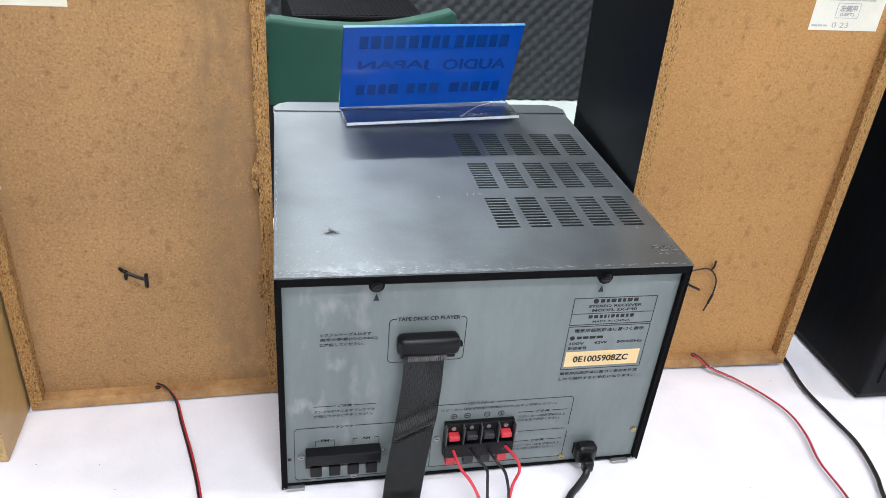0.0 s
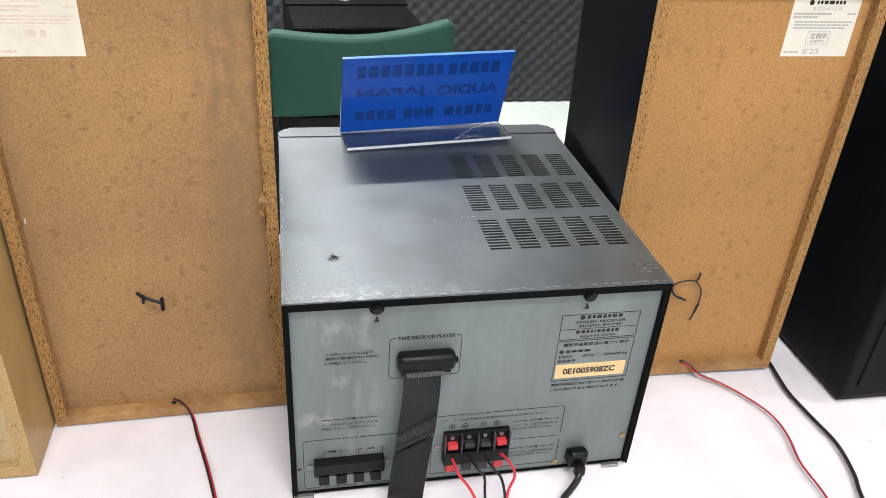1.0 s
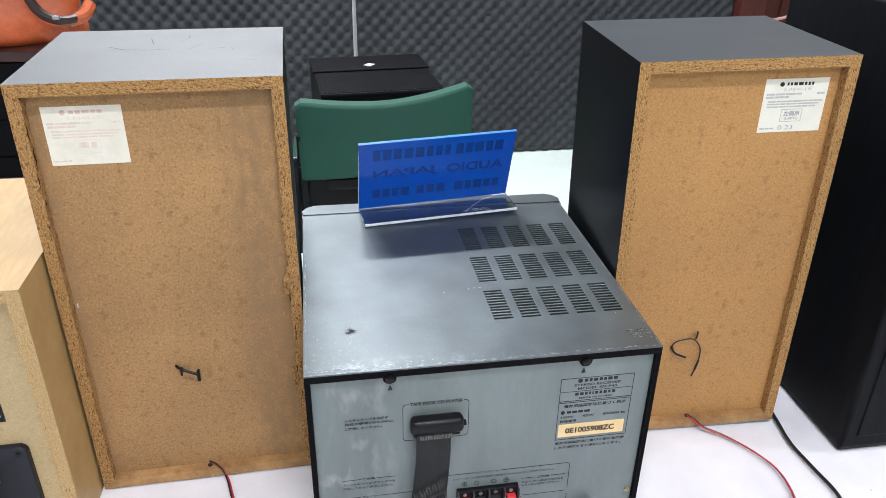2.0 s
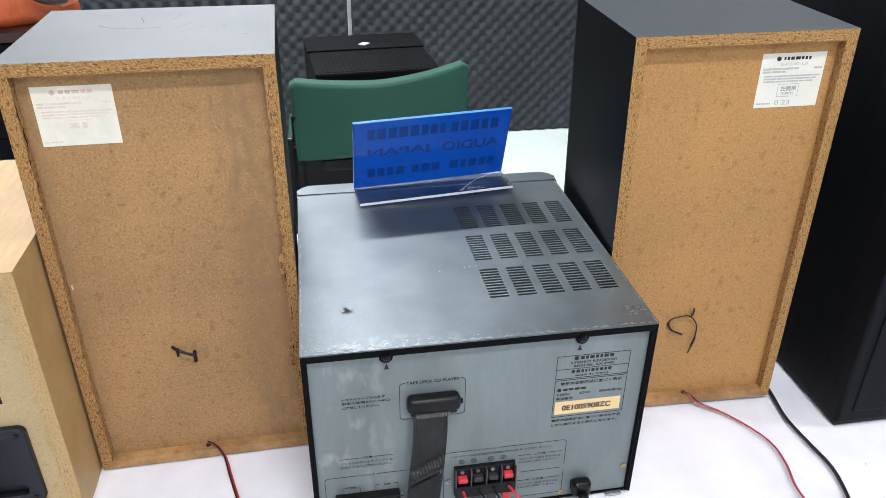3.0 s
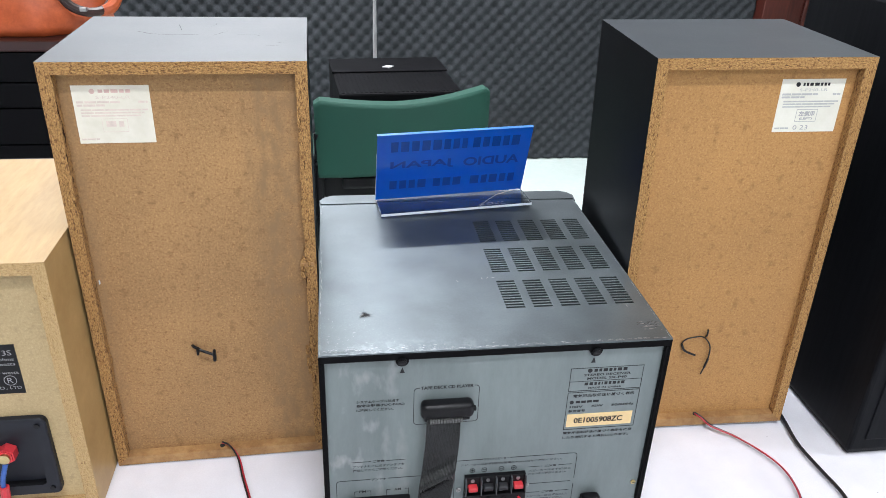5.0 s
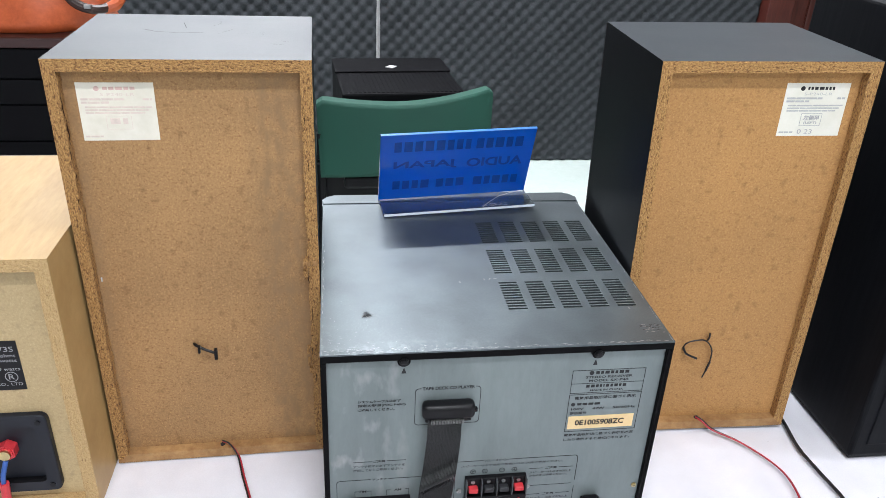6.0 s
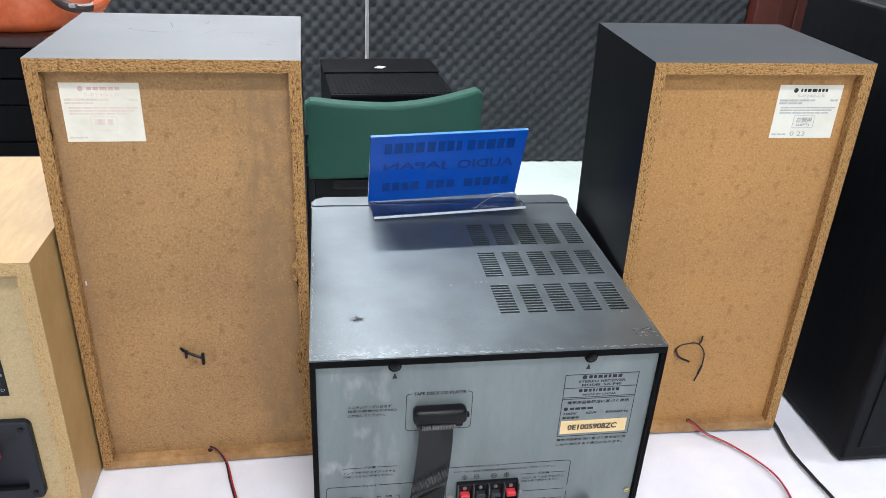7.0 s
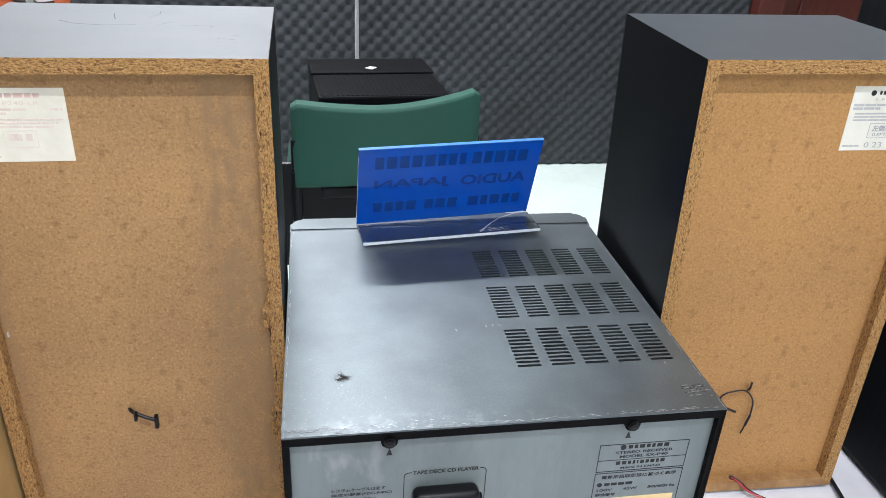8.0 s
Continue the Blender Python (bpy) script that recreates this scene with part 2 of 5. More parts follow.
M["plastic_grey"] = plain("dark_grey_plastic", (0.07, 0.075, 0.08), rough=0.4)
M["rib_grey"] = plain("pale_grey_plastic", (0.13, 0.13, 0.125), rough=0.4)
M["lever_black"] = plain("soft_black_plastic", (0.022, 0.023, 0.026), rough=0.45)
M["cup_black"] = plain("blue_black_plastic", (0.010, 0.012, 0.018), rough=0.45, spec=0.3)
M["plastic_red"] = plain("red_plastic", (0.62, 0.04, 0.05), rough=0.35)
M["wire_red"] = plain("red_wire", (0.66, 0.035, 0.055), rough=0.38)
M["wire_red_deep"] = plain("deep_red_wire", (0.46, 0.026, 0.042), rough=0.42)
M["wire_black"] = plain("black_wire", (0.012, 0.012, 0.014), rough=0.35)
M["ribbon"] = plain("glossy_black_ribbon", (0.010, 0.011, 0.011), rough=0.22)
M["steel"] = plain("zinc_steel", (0.42, 0.42, 0.41), rough=0.35, metal=0.95)
M["brass"] = plain("brass_steel", (0.62, 0.50, 0.25), rough=0.32, metal=0.95)
M["sticker"] = surface("yellow_sticker", (0.78, 0.56, 0.27), (0.84, 0.63, 0.33), scale=60, rough=0.5, bump=0)
M["paper"] = surface("white_label_paper", (0.74, 0.72, 0.62), (0.80, 0.78, 0.69), scale=80, rough=0.6, bump=0.02, blotch=0.06)
M["paper_old"] = surface("yellowed_label_paper", (0.74, 0.70, 0.58), (0.80, 0.76, 0.66), scale=60, rough=0.6, bump=0.02, blotch=0.08, blotch_scale=30)
M["ink_pink"] = plain("faded_pink_print", (0.76, 0.64, 0.56), rough=0.6, bump=0)
M["ink_red"] = plain("faded_red_print", (0.72, 0.50, 0.44), rough=0.6, bump=0)
M["ink_grey"] = plain("grey_print", (0.40, 0.40, 0.41), rough=0.6, bump=0)
M["ink_pale"] = plain("pale_grey_print", (0.52, 0.52, 0.51), rough=0.6, bump=0)
M["white_print"] = plain("white_print", (0.36, 0.36, 0.37), rough=0.6, bump=0)
M["blue"] = surface("blue_acrylic_film", (0.002, 0.120, 0.52), (0.003, 0.145, 0.62), scale=15, rough=0.07, rough_var=0.02, bump=0, blotch=0.06, coat=1.0)
nt = M["blue"].node_tree
glow, mixer = nt.nodes.new("ShaderNodeBsdfTranslucent"), nt.nodes.new("ShaderNodeMixShader")
glow.inputs["Color"].default_value = (0.003, 0.20, 0.72, 1)
mixer.inputs[0].default_value = 0.38
nt.links.new(nt.nodes["Principled BSDF"].outputs[0], mixer.inputs[1])
nt.links.new(glow.outputs[0], mixer.inputs[2])
nt.links.new(mixer.outputs[0], nt.nodes["Material Output"].inputs["Surface"])
M["blue_deep"] = plain("deep_blue_lettering", (0.002, 0.066, 0.34), rough=0.2, bump=0)
M["blue_edge"] = plain("pale_blue_cut_edge", (0.07, 0.28, 0.75), rough=0.3, bump=0)
M["edge_white"] = plain("acrylic_edge_glint", (0.72, 0.78, 0.84), rough=0.2, bump=0)
M["cloth"] = surface("white_tablecloth", (0.79, 0.78, 0.83), (0.84, 0.83, 0.88), scale=900, rough=0.85, bump=0.15, blotch=0.12, blotch_scale=14)
M["foam"] = surface("charcoal_acoustic_foam", (0.036, 0.039, 0.043), (0.056, 0.060, 0.066), scale=200, rough=0.95, bump=0.3, blotch=0.2, blotch_scale=3, spec=0.2)
M["green"] = surface("green_chair_cloth", (0.006, 0.058, 0.038), (0.010, 0.078, 0.050), scale=700, rough=0.75, bump=0.15, blotch=0.15, blotch_scale=8)
M["floor"] = surface("pale_mint_floor", (0.66, 0.76, 0.70), (0.72, 0.81, 0.76), scale=30, rough=0.35, bump=0.01, blotch=0.05)
M["leather"] = surface("orange_leather", (0.46, 0.085, 0.022), (0.58, 0.12, 0.034), scale=90, rough=0.5, rough_var=0.1, bump=0.15, blotch=0.3, blotch_scale=9)
M["leather_dark"] = surface("dark_brown_leather", (0.020, 0.008, 0.006), (0.040, 0.014, 0.009), scale=90, rough=0.4, bump=0.12, blotch=0.2)
M["redwood"] = surface("red_brown_wood", (0.062, 0.014, 0.010), (0.10, 0.024, 0.016), scale=14, stretch=(8, 8, 1), rough=0.35, bump=0.03, blotch=0.2)
M["dark_wood"] = surface("dark_brown_wood", (0.030, 0.008, 0.006), (0.048, 0.014, 0.011), scale=14, stretch=(1, 8, 8), rough=0.4, bump=0.03)
M["wall"] = surface("white_wall_paint", (0.74, 0.75, 0.76), (0.80, 0.80, 0.80), scale=60, rough=0.85, bump=0.05, blotch=0.05)
M["dark_inside"] = plain("dark_inside", (0.02, 0.02, 0.022), rough=0.8)
M["scuff"] = plain("dark_grey_scuff", (0.035, 0.037, 0.04), rough=0.7)
M["pink"] = plain("pale_pink_cable", (0.62, 0.36, 0.34), rough=0.5)
M["white_plastic"] = plain("white_plastic", (0.60, 0.60, 0.60), rough=0.4)
M["bare_metal"] = plain("worn_bare_steel", (0.34, 0.34, 0.34), rough=0.6, metal=0.2)


def clear_material(name):
    m, nt, b = base_nodes(name)
    b.inputs["Base Color"].default_value = (0.93, 0.96, 0.98, 1)
    b.inputs["Transmission Weight"].default_value = 1.0
    b.inputs["IOR"].default_value = 1.46
    b.inputs["Roughness"].default_value = 0.015
    return m


M["clear"] = clear_material("clear_acrylic")


# ---- building helpers ----
def obj(name, bm, mats, smooth=False):
    me = bpy.data.meshes.new(name)
    bmesh.ops.recalc_face_normals(bm, faces=bm.faces)
    if smooth:
        for f in bm.faces:
            f.smooth = True
    bm.to_mesh(me)
    bm.free()
    for m in (mats if isinstance(mats, (list, tuple)) else [mats]):
        me.materials.append(M[m] if isinstance(m, str) else m)
    return new(name, me)


def part(name, bm, mats, parent, label="", smooth=False):
    ob = obj(name, bm, mats, smooth)
    ob.parent = parent
    if label:
        ob["label"] = label
    return ob


def thing(name, x, y, z, yaw=0.0, label="", category="", group="", kind=""):
    e = new(name)
    e.empty_display_size = 0.02
    e.matrix_world = pose(x, y, z, 0, 0, yaw)
    return tagged(e, label, category, group, kind)


def box(x0, x1, y0, y1, z0, z1, bevel=0.0, seg=2, bm=None):
    b = bmesh.new()
    bmesh.ops.create_cube(b, size=1)
    bmesh.ops.transform(b, verts=b.verts, matrix=Matrix.Translation(((x0 + x1) / 2, (y0 + y1) / 2, (z0 + z1) / 2)) @ Matrix.Diagonal((x1 - x0, y1 - y0, z1 - z0, 1)))
    if bevel:
        bmesh.ops.bevel(b, geom=list(b.edges), offset=bevel, segments=seg, profile=0.5, affect="EDGES")
    return join(bm, b)


def join(bm, b):
    """Adds b to bm, if there is one."""
    if bm is None:
        return b
    me = bpy.data.meshes.new("tmp")
    b.to_mesh(me)
    b.free()
    bm.from_mesh(me)
    bpy.data.meshes.remove(me)
    return bm


def disc(x, y, z, r, depth, axis="y", n=20, bm=None, bevel=0.0, r2=None):
    """A short cylinder centred at the place, along an axis."""
    b = bmesh.new()
    bmesh.ops.create_cone(b, cap_ends=True, segments=n, radius1=r, radius2=r if r2 is None else r2, depth=depth)
    if bevel:
        rim = [e for e in b.edges if len(e.link_faces) == 2 and any(len(f.verts) > 4 for f in e.link_faces)]
        bmesh.ops.bevel(b, geom=rim, offset=bevel, segments=2, affect="EDGES")
    turn = {"y": pose(0, 0, 0, 90), "x": pose(0, 0, 0, 0, 90), "z": pose(0, 0, 0)}[axis]
    bmesh.ops.transform(b, verts=b.verts, matrix=Matrix.Translation((x, y, z)) @ turn)
    return join(bm, b)


def smooth_path(pts, steps=8):
    """Catmull-Rom through the points."""
    p = [Vector(q) for q in pts]
    p = [p[0] * 2 - p[1]] + p + [p[-1] * 2 - p[-2]]
    out = []
    for i in range(1, len(p) - 2):
        for k in range(steps):
            t = k / steps
            out.append(0.5 * (2 * p[i] + (p[i + 1] - p[i - 1]) * t + (2 * p[i - 1] - 5 * p[i] + 4 * p[i + 1] - p[i + 2]) * t * t
                              + (3 * p[i] - p[i - 1] - 3 * p[i + 1] + p[i + 2]) * t ** 3))
    return out + [p[-2]]


def tube(pts, r, n=10, steps=8, bm=None, smooth=True):
    """A round cable along the points."""
    bm = bm or bmesh.new()
    way = smooth_path(pts, steps) if smooth else [Vector(q) for q in pts]
    rings = []
    for i, p in enumerate(way):
        d = (way[min(i + 1, len(way) - 1)] - way[max(i - 1, 0)]).normalized()
        side = d.cross(Vector((0, 0, 1)))
        side = side.normalized() if side.length > 1e-4 else Vector((1, 0, 0))
        up = side.cross(d)
        rings.append([bm.verts.new(p + r * (math.cos(a) * side + math.sin(a) * up)) for a in (2 * math.pi * k / n for k in range(n))])
    for a, b in zip(rings, rings[1:]):
        for k in range(n):
            bm.faces.new((a[k], a[(k + 1) % n], b[(k + 1) % n], b[k]))
    bm.faces.new(rings[0])
    bm.faces.new(rings[-1][::-1])
    return bm


def sheet(x0, x1, z0, z1, y=0.0, bm=None, th=0.0002):
    """A thin print on a face that looks towards -y."""
    return box(x0, x1, y - th, y, z0, z1, bm=bm)


def line(x0, z0, x1, z1, y, w=0.0004, bm=None, th=0.00015):
    """A printed line on a face that looks towards -y."""
    b = bmesh.new()
    d = Vector((x1 - x0, z1 - z0))
    nrm = Vector((-d.y, d.x)).normalized() * w / 2
    e = d.normalized() * w / 2
    c = [Vector((x0, z0)) - e + nrm, Vector((x1, z1)) + e + nrm, Vector((x1, z1)) + e - nrm, Vector((x0, z0)) - e - nrm]
    v = [b.verts.new((p.x, y - th, p.y)) for p in c] + [b.verts.new((p.x, y, p.y)) for p in c]
    b.faces.new(v[:4])
    b.faces.new(v[4:])
    for i in range(4):
        b.faces.new((v[i], v[(i + 1) % 4], v[4 + (i + 1) % 4], v[4 + i]))
    return join(bm, b)


def rounded_outline(x0, x1, z0, z1, r, y, w=0.0004, gaps=(), sides="TRBL", bm=None):
    """A printed frame with rounded corners; gaps are spans of x left open in the top line."""
    bm = bm or bmesh.new()
    tops = [x0 + r]
    for a, b in sorted(gaps):
        tops += [a, b]
    tops.append(x1 - r)
    if "T" in sides:
        for a, b in zip(tops[::2], tops[1::2]):
            line(a, z1, b, z1, y, w, bm)
    if "R" in sides:
        line(x1, z1 - r, x1, z0 + r, y, w, bm)
    if "B" in sides:
        line(x1 - r, z0, x0 + r, z0, y, w, bm)
    if "L" in sides:
        line(x0, z0 + r, x0, z1 - r, y, w, bm)
    for cx, cz, a0, need in ((x1 - r, z1 - r, 0, "TR"), (x0 + r, z1 - r, 90, "TL"), (x0 + r, z0 + r, 180, "BL"), (x1 - r, z0 + r, 270, "BR")):
        if need[0] in sides and need[1] in sides and r > 0:
            q = [(cx + r * math.cos(radians(a0 + 22.5 * k)), cz + r * math.sin(radians(a0 + 22.5 * k))) for k in range(5)]
            for (ax, az), (bx, bz) in zip(q, q[1:]):
                line(ax, az, bx, bz, y, w, bm)
    return bm


def lettering(body, x0, x1, z0, height, y, mat, parent, mirror=False, name="lettering", bold=0.028):
    """Letters on a face that looks towards -y, from x0 to x1 along their base line z0."""
    data = bpy.data.curves.new(name, "FONT")
    data.body, data.size, data.resolution_u, data.offset = body, 1.0, 3, bold
    tmp = new(name, data)
    deps = bpy.context.evaluated_depsgraph_get()
    me = bpy.data.meshes.new_from_object(tmp.evaluated_get(deps))
    bpy.data.objects.remove(tmp)
    co = np.array([v.co for v in me.vertices])
    if not len(co):
        return None
    lo, hi = co.min(0), co.max(0)
    sx, sz = (x1 - x0) / max(hi[0] - lo[0], 1e-6), height / max(hi[1] - lo[1], 1e-6)
    for v in me.vertices:
        px = (v.co.x - lo[0]) * sx
        v.co = (x1 - px if mirror else x0 + px, y, z0 + (v.co.y - lo[1]) * sz)
    me.materials.clear()
    me.materials.append(M[mat])
    ob = new(name, me)
    ob.parent = parent
    return ob


def bars(x0, x1, z0, h, y, mat, parent, seed, word=0.004, name="print_bar"):
    """Print that cannot be read: a row of plain bars."""
    rnd = random.Random(seed)
    bm = bmesh.new()
    x = x0
    while x < x1 - 0.0005:
        w = min(word * rnd.uniform(0.45, 1.5), x1 - x)
        sheet(x, x + w, z0, z0 + h, y, bm)
        x += w + h * 0.45
    return tagged(part(name, bm, mat, parent), kind="stuff")


# ---- the room ----
def room():
    X0, X1, Y0, Y1 = -3.2, 3.4, -3.0, 2.62
    def slab(name, b, mat, label):
        return tagged(obj(name, b, mat), label, name.split("_")[0], kind="structure")
    slab("floor", box(X0, X1, Y0, Y1 + 0.2, FLOOR - 0.1, FLOOR), "floor", "pale mint green glossy floor")
    slab("ceiling", box(X0, X1, Y0, Y1 + 0.2, CEIL, CEIL + 0.1), "wall", "plain white ceiling")
    slab("wall_north", box(X0, X1, Y1, Y1 + 0.2, FLOOR, CEIL), "wall", "white painted wall behind dark acoustic foam")
    # walls out of view: white behind to bounce light, dark sides to quell reflections
    slab("wall_south", box(X0, X1, Y0 - 0.2, Y0, FLOOR - 0.1, CEIL + 0.1), "wall", "unseen white wall, added to bounce light onto the rear panel")
    slab("wall_west", box(X0 - 0.2, X0, Y0 - 0.2, Y1 + 0.2, FLOOR - 0.1, CEIL + 0.1), "foam", "unseen dark side wall, added to keep black surfaces dark")
    slab("wall_east", box(X1, X1 + 0.2, Y0 - 0.2, Y1 + 0.2, FLOOR - 0.1, CEIL + 0.1), "foam", "unseen dark side wall, added to keep black surfaces dark")


def foam_panel(x0, x1, z0, z1, y_back, y_face, q=0.028, amp=0.012):
    """A sheet of egg-crate foam, one mesh; its bumps stand in diagonal rows."""
    step = q / 3.5
    nx, nz = int((x1 - x0) / step), int((z1 - z0) / step)
    verts, faces = [], []
    for j in range(nz + 1):
        for i in range(nx + 1):
            x, z = x0 + (x1 - x0) * i / nx, z0 + (z1 - z0) * j / nz
            wave = math.sin(math.pi * x / q) * math.sin(math.pi * z / q)
            bump = 0.5 + 0.5 * math.copysign(abs(wave) ** 0.8, wave)
            bump *= (1 + 0.25 * noise.noise((x * 9, 0, z * 9)))
            verts.append((x, y_face - amp * bump, z))
    for j in range(nz):
        for i in range(nx):
            a = j * (nx + 1) + i
            faces.append((a, a + 1, a + nx + 2, a + nx + 1))
    base = len(verts)
    verts += [(x0, y_back, z0), (x1, y_back, z0), (x1, y_back, z1), (x0, y_back, z1)]
    low, high = list(range(nx + 1)), [nz * (nx + 1) + i for i in range(nx + 1)]
    faces.append(tuple(low[::-1]) + (base, base + 1))
    faces.append(tuple(high) + (base + 2, base + 3))
    faces.append(tuple(j * (nx + 1) for j in range(nz + 1)) + (base + 3, base))
    faces.append(tuple(j * (nx + 1) + nx for j in range(nz, -1, -1)) + (base + 1, base + 2))
    me = bpy.data.meshes.new("foam_panel")
    me.from_pydata(verts, [], faces)
    for p in me.polygons[:nx * nz]:
        p.use_smooth = True
    me.materials.append(M["foam"])
    return tagged(new("foam_panel", me), "charcoal egg-crate acoustic foam on the wall; its upper sheet is unseen, added to darken reflections", "acoustic foam", kind="structure")


def door():
    d = thing("door_1", 1.765, 2.58, FLOOR, label="red-brown wooden door in a darker frame", category="door", kind="structure")
    part("jamb", box(0.0, 0.11, -0.05, 0.04, 0, 2.1, 0.004), "redwood", d)
    part("jamb", box(0.98, 1.09, -0.05, 0.04, 0, 2.1, 0.004), "redwood", d)
    part("lintel", box(0.11, 0.98, -0.05, 0.04, 2.0, 2.1, 0.004), "redwood", d)
    leaf = part("leaf", box(0.112, 0.978, 0.0, 0.04, 0.01, 1.998, 0.002), "redwood", d)
    for z0, z1 in ((0.15, 0.85), (1.0, 1.85)):
        for x0 in (0.2, 0.58):
            part("panel", box(x0, x0 + 0.31, -0.012, 0.0, z0, z1, 0.006), "redwood", leaf)


def table():
    """The display table under its white cloth."""
    t = thing("table", 0.1, 0.0, FLOOR, label="long display table under the white cloth", category="table")
    part("tabletop", box(-1.7, 1.7, -0.42, 0.40, TABLE - FLOOR - 0.03, TABLE - FLOOR - 0.006), "beech", t)
    for x in (-1.62, 1.62):
        for y in (-0.36, 0.34):
            part("leg", box(x - 0.02, x + 0.02, y - 0.02, y + 0.02, 0, TABLE - FLOOR - 0.03), "steel", t)
    # cloth with soft creases, hanging over the edges
    bm = bmesh.new()
    xs = np.linspace(-1.72, 1.92, 240)
    prof = [(-0.436, -0.45), (-0.434, -0.2), (-0.432, -0.02), (-0.425, -0.004)]
    prof += [(v, 0.0) for v in np.linspace(-0.41, 0.40, 64)]
    prof += [(0.412, -0.004), (0.418, -0.02), (0.420, -0.2), (0.422, -0.45)]
    grid = []
    for x in xs:
        row = []
        for y, z in prof:
            lift = 0.0
            if z == 0.0:
                a = noise.noise((x * 5, y * 5, 0.0))
                ridge = max(0.0, 1 - abs(noise.noise((x * 3.1 + 4, y * 4.2, 2.0))) * 9)
                lift = 0.0006 * a + 0.0011 * ridge - 0.0009
            else:
                y += 0.012 * math.sin(x * 14) * min(1, -z * 3)
            row.append(bm.verts.new((x, y, TABLE + z + lift - 0.0006)))
        grid.append(row)
    for a, b in zip(grid, grid[1:]):
        for k in range(len(prof) - 1):
            bm.faces.new((a[k], a[k + 1], b[k + 1], b[k]))
    tagged(obj("tablecloth", bm, "cloth", True), "white cotton tablecloth with faint creases", "tablecloth")


def lint():
    """Crumbs of chipboard and lint on the cloth."""
    bm = bmesh.new()
    rnd = random.Random(23)
    for k in range(14):
        x, y = (rnd.uniform(-0.19, -0.02), rnd.uniform(-0.12, 0.09)) if k % 2 else (rnd.uniform(0.29, 0.56), rnd.uniform(-0.15, 0.10))
        r = rnd.uniform(0.0002, 0.0004)
        a = rnd.uniform(0, 3.1)
        b = bmesh.new()
        bmesh.ops.create_icosphere(b, subdivisions=1, radius=r)
        bmesh.ops.transform(b, verts=b.verts, matrix=Matrix.Translation((x, y, TABLE + r * 0.4)) @ pose(0, 0, 0, 0, 0, math.degrees(a)) @ Matrix.Diagonal((rnd.uniform(1, 3), 1, 0.7, 1)))
        join(bm, b)
    tagged(obj("lint", bm, "dark_wood"), "dark crumbs and lint on the cloth", "lint", kind="stuff")


# ---- loudspeakers ----
def board(outer0, outer1, inner0, inner1, depth, wear, seed, n=90):
    """One mitred cabinet board: outer skin in vinyl (slot 0), cut edge and inside in chipboard (slot 1).
    The places are (x, z) in the plane of the back; wear roughens the inner edge of the cut."""
    bm = bmesh.new()
    rings = []
    o0, o1, i0, i1 = (Vector((p[0], 0, p[1])) for p in (outer0, outer1, inner0, inner1))
    into = ((i0 + i1) - (o0 + o1)).normalized()
    for k in range(n + 1):
        f = k / n
        o, i = o0.lerp(o1, f), i0.lerp(i1, f)
        end = min(f, 1 - f) > 0.02
        j1 = wear * 0.35 * noise.noise((f * 19, seed, 0)) * end + wear * 0.6 * noise.noise((f * 60, seed, 3)) * end
        j2 = 0.25 * wear * noise.noise((f * 33, seed, 7))
        rings.append([bm.verts.new(v) for v in (
            o + Vector((0, j2 * 0.5, 0)) + into * abs(j2) * 0.6,
            i + into * j1 + Vector((0, abs(j1) * 0.6, 0)),
            i + Vector((0, depth, 0)),
            o + Vector((0, depth, 0)),
            o + Vector((0, 0.0025, 0)))])
    for a, b in zip(rings, rings[1:]):
        for s in range(5):
            f = bm.faces.new((a[s], a[(s + 1) % 5], b[(s + 1) % 5], b[s]))
            f.material_index = 0 if s >= 3 else 1
    for r in (rings[0], rings[-1]):
        bm.faces.new(r).material_index = 1
    return bm


def pierced_sheet(outer, inner, y0, y1):
    """A flat board with one square hole; both outlines are (x0, x1, z0, z1)."""
    bm = bmesh.new()
    def ring(q, y):
        return [bm.verts.new((x, y, z)) for x, z in ((q[0], q[2]), (q[1], q[2]), (q[1], q[3]), (q[0], q[3]))]
    of, ob, hf, hb = ring(outer, y0), ring(outer, y1), ring(inner, y0), ring(inner, y1)
    for k in range(4):
        j = (k + 1) % 4
        for q in ((of[k], of[j], hf[j], hf[k]), (ob[j], ob[k], hb[k], hb[j]), (of[j], of[k], ob[k], ob[j]), (hf[k], hf[j], hb[j], hb[k])):
            bm.faces.new(q)
    return bm


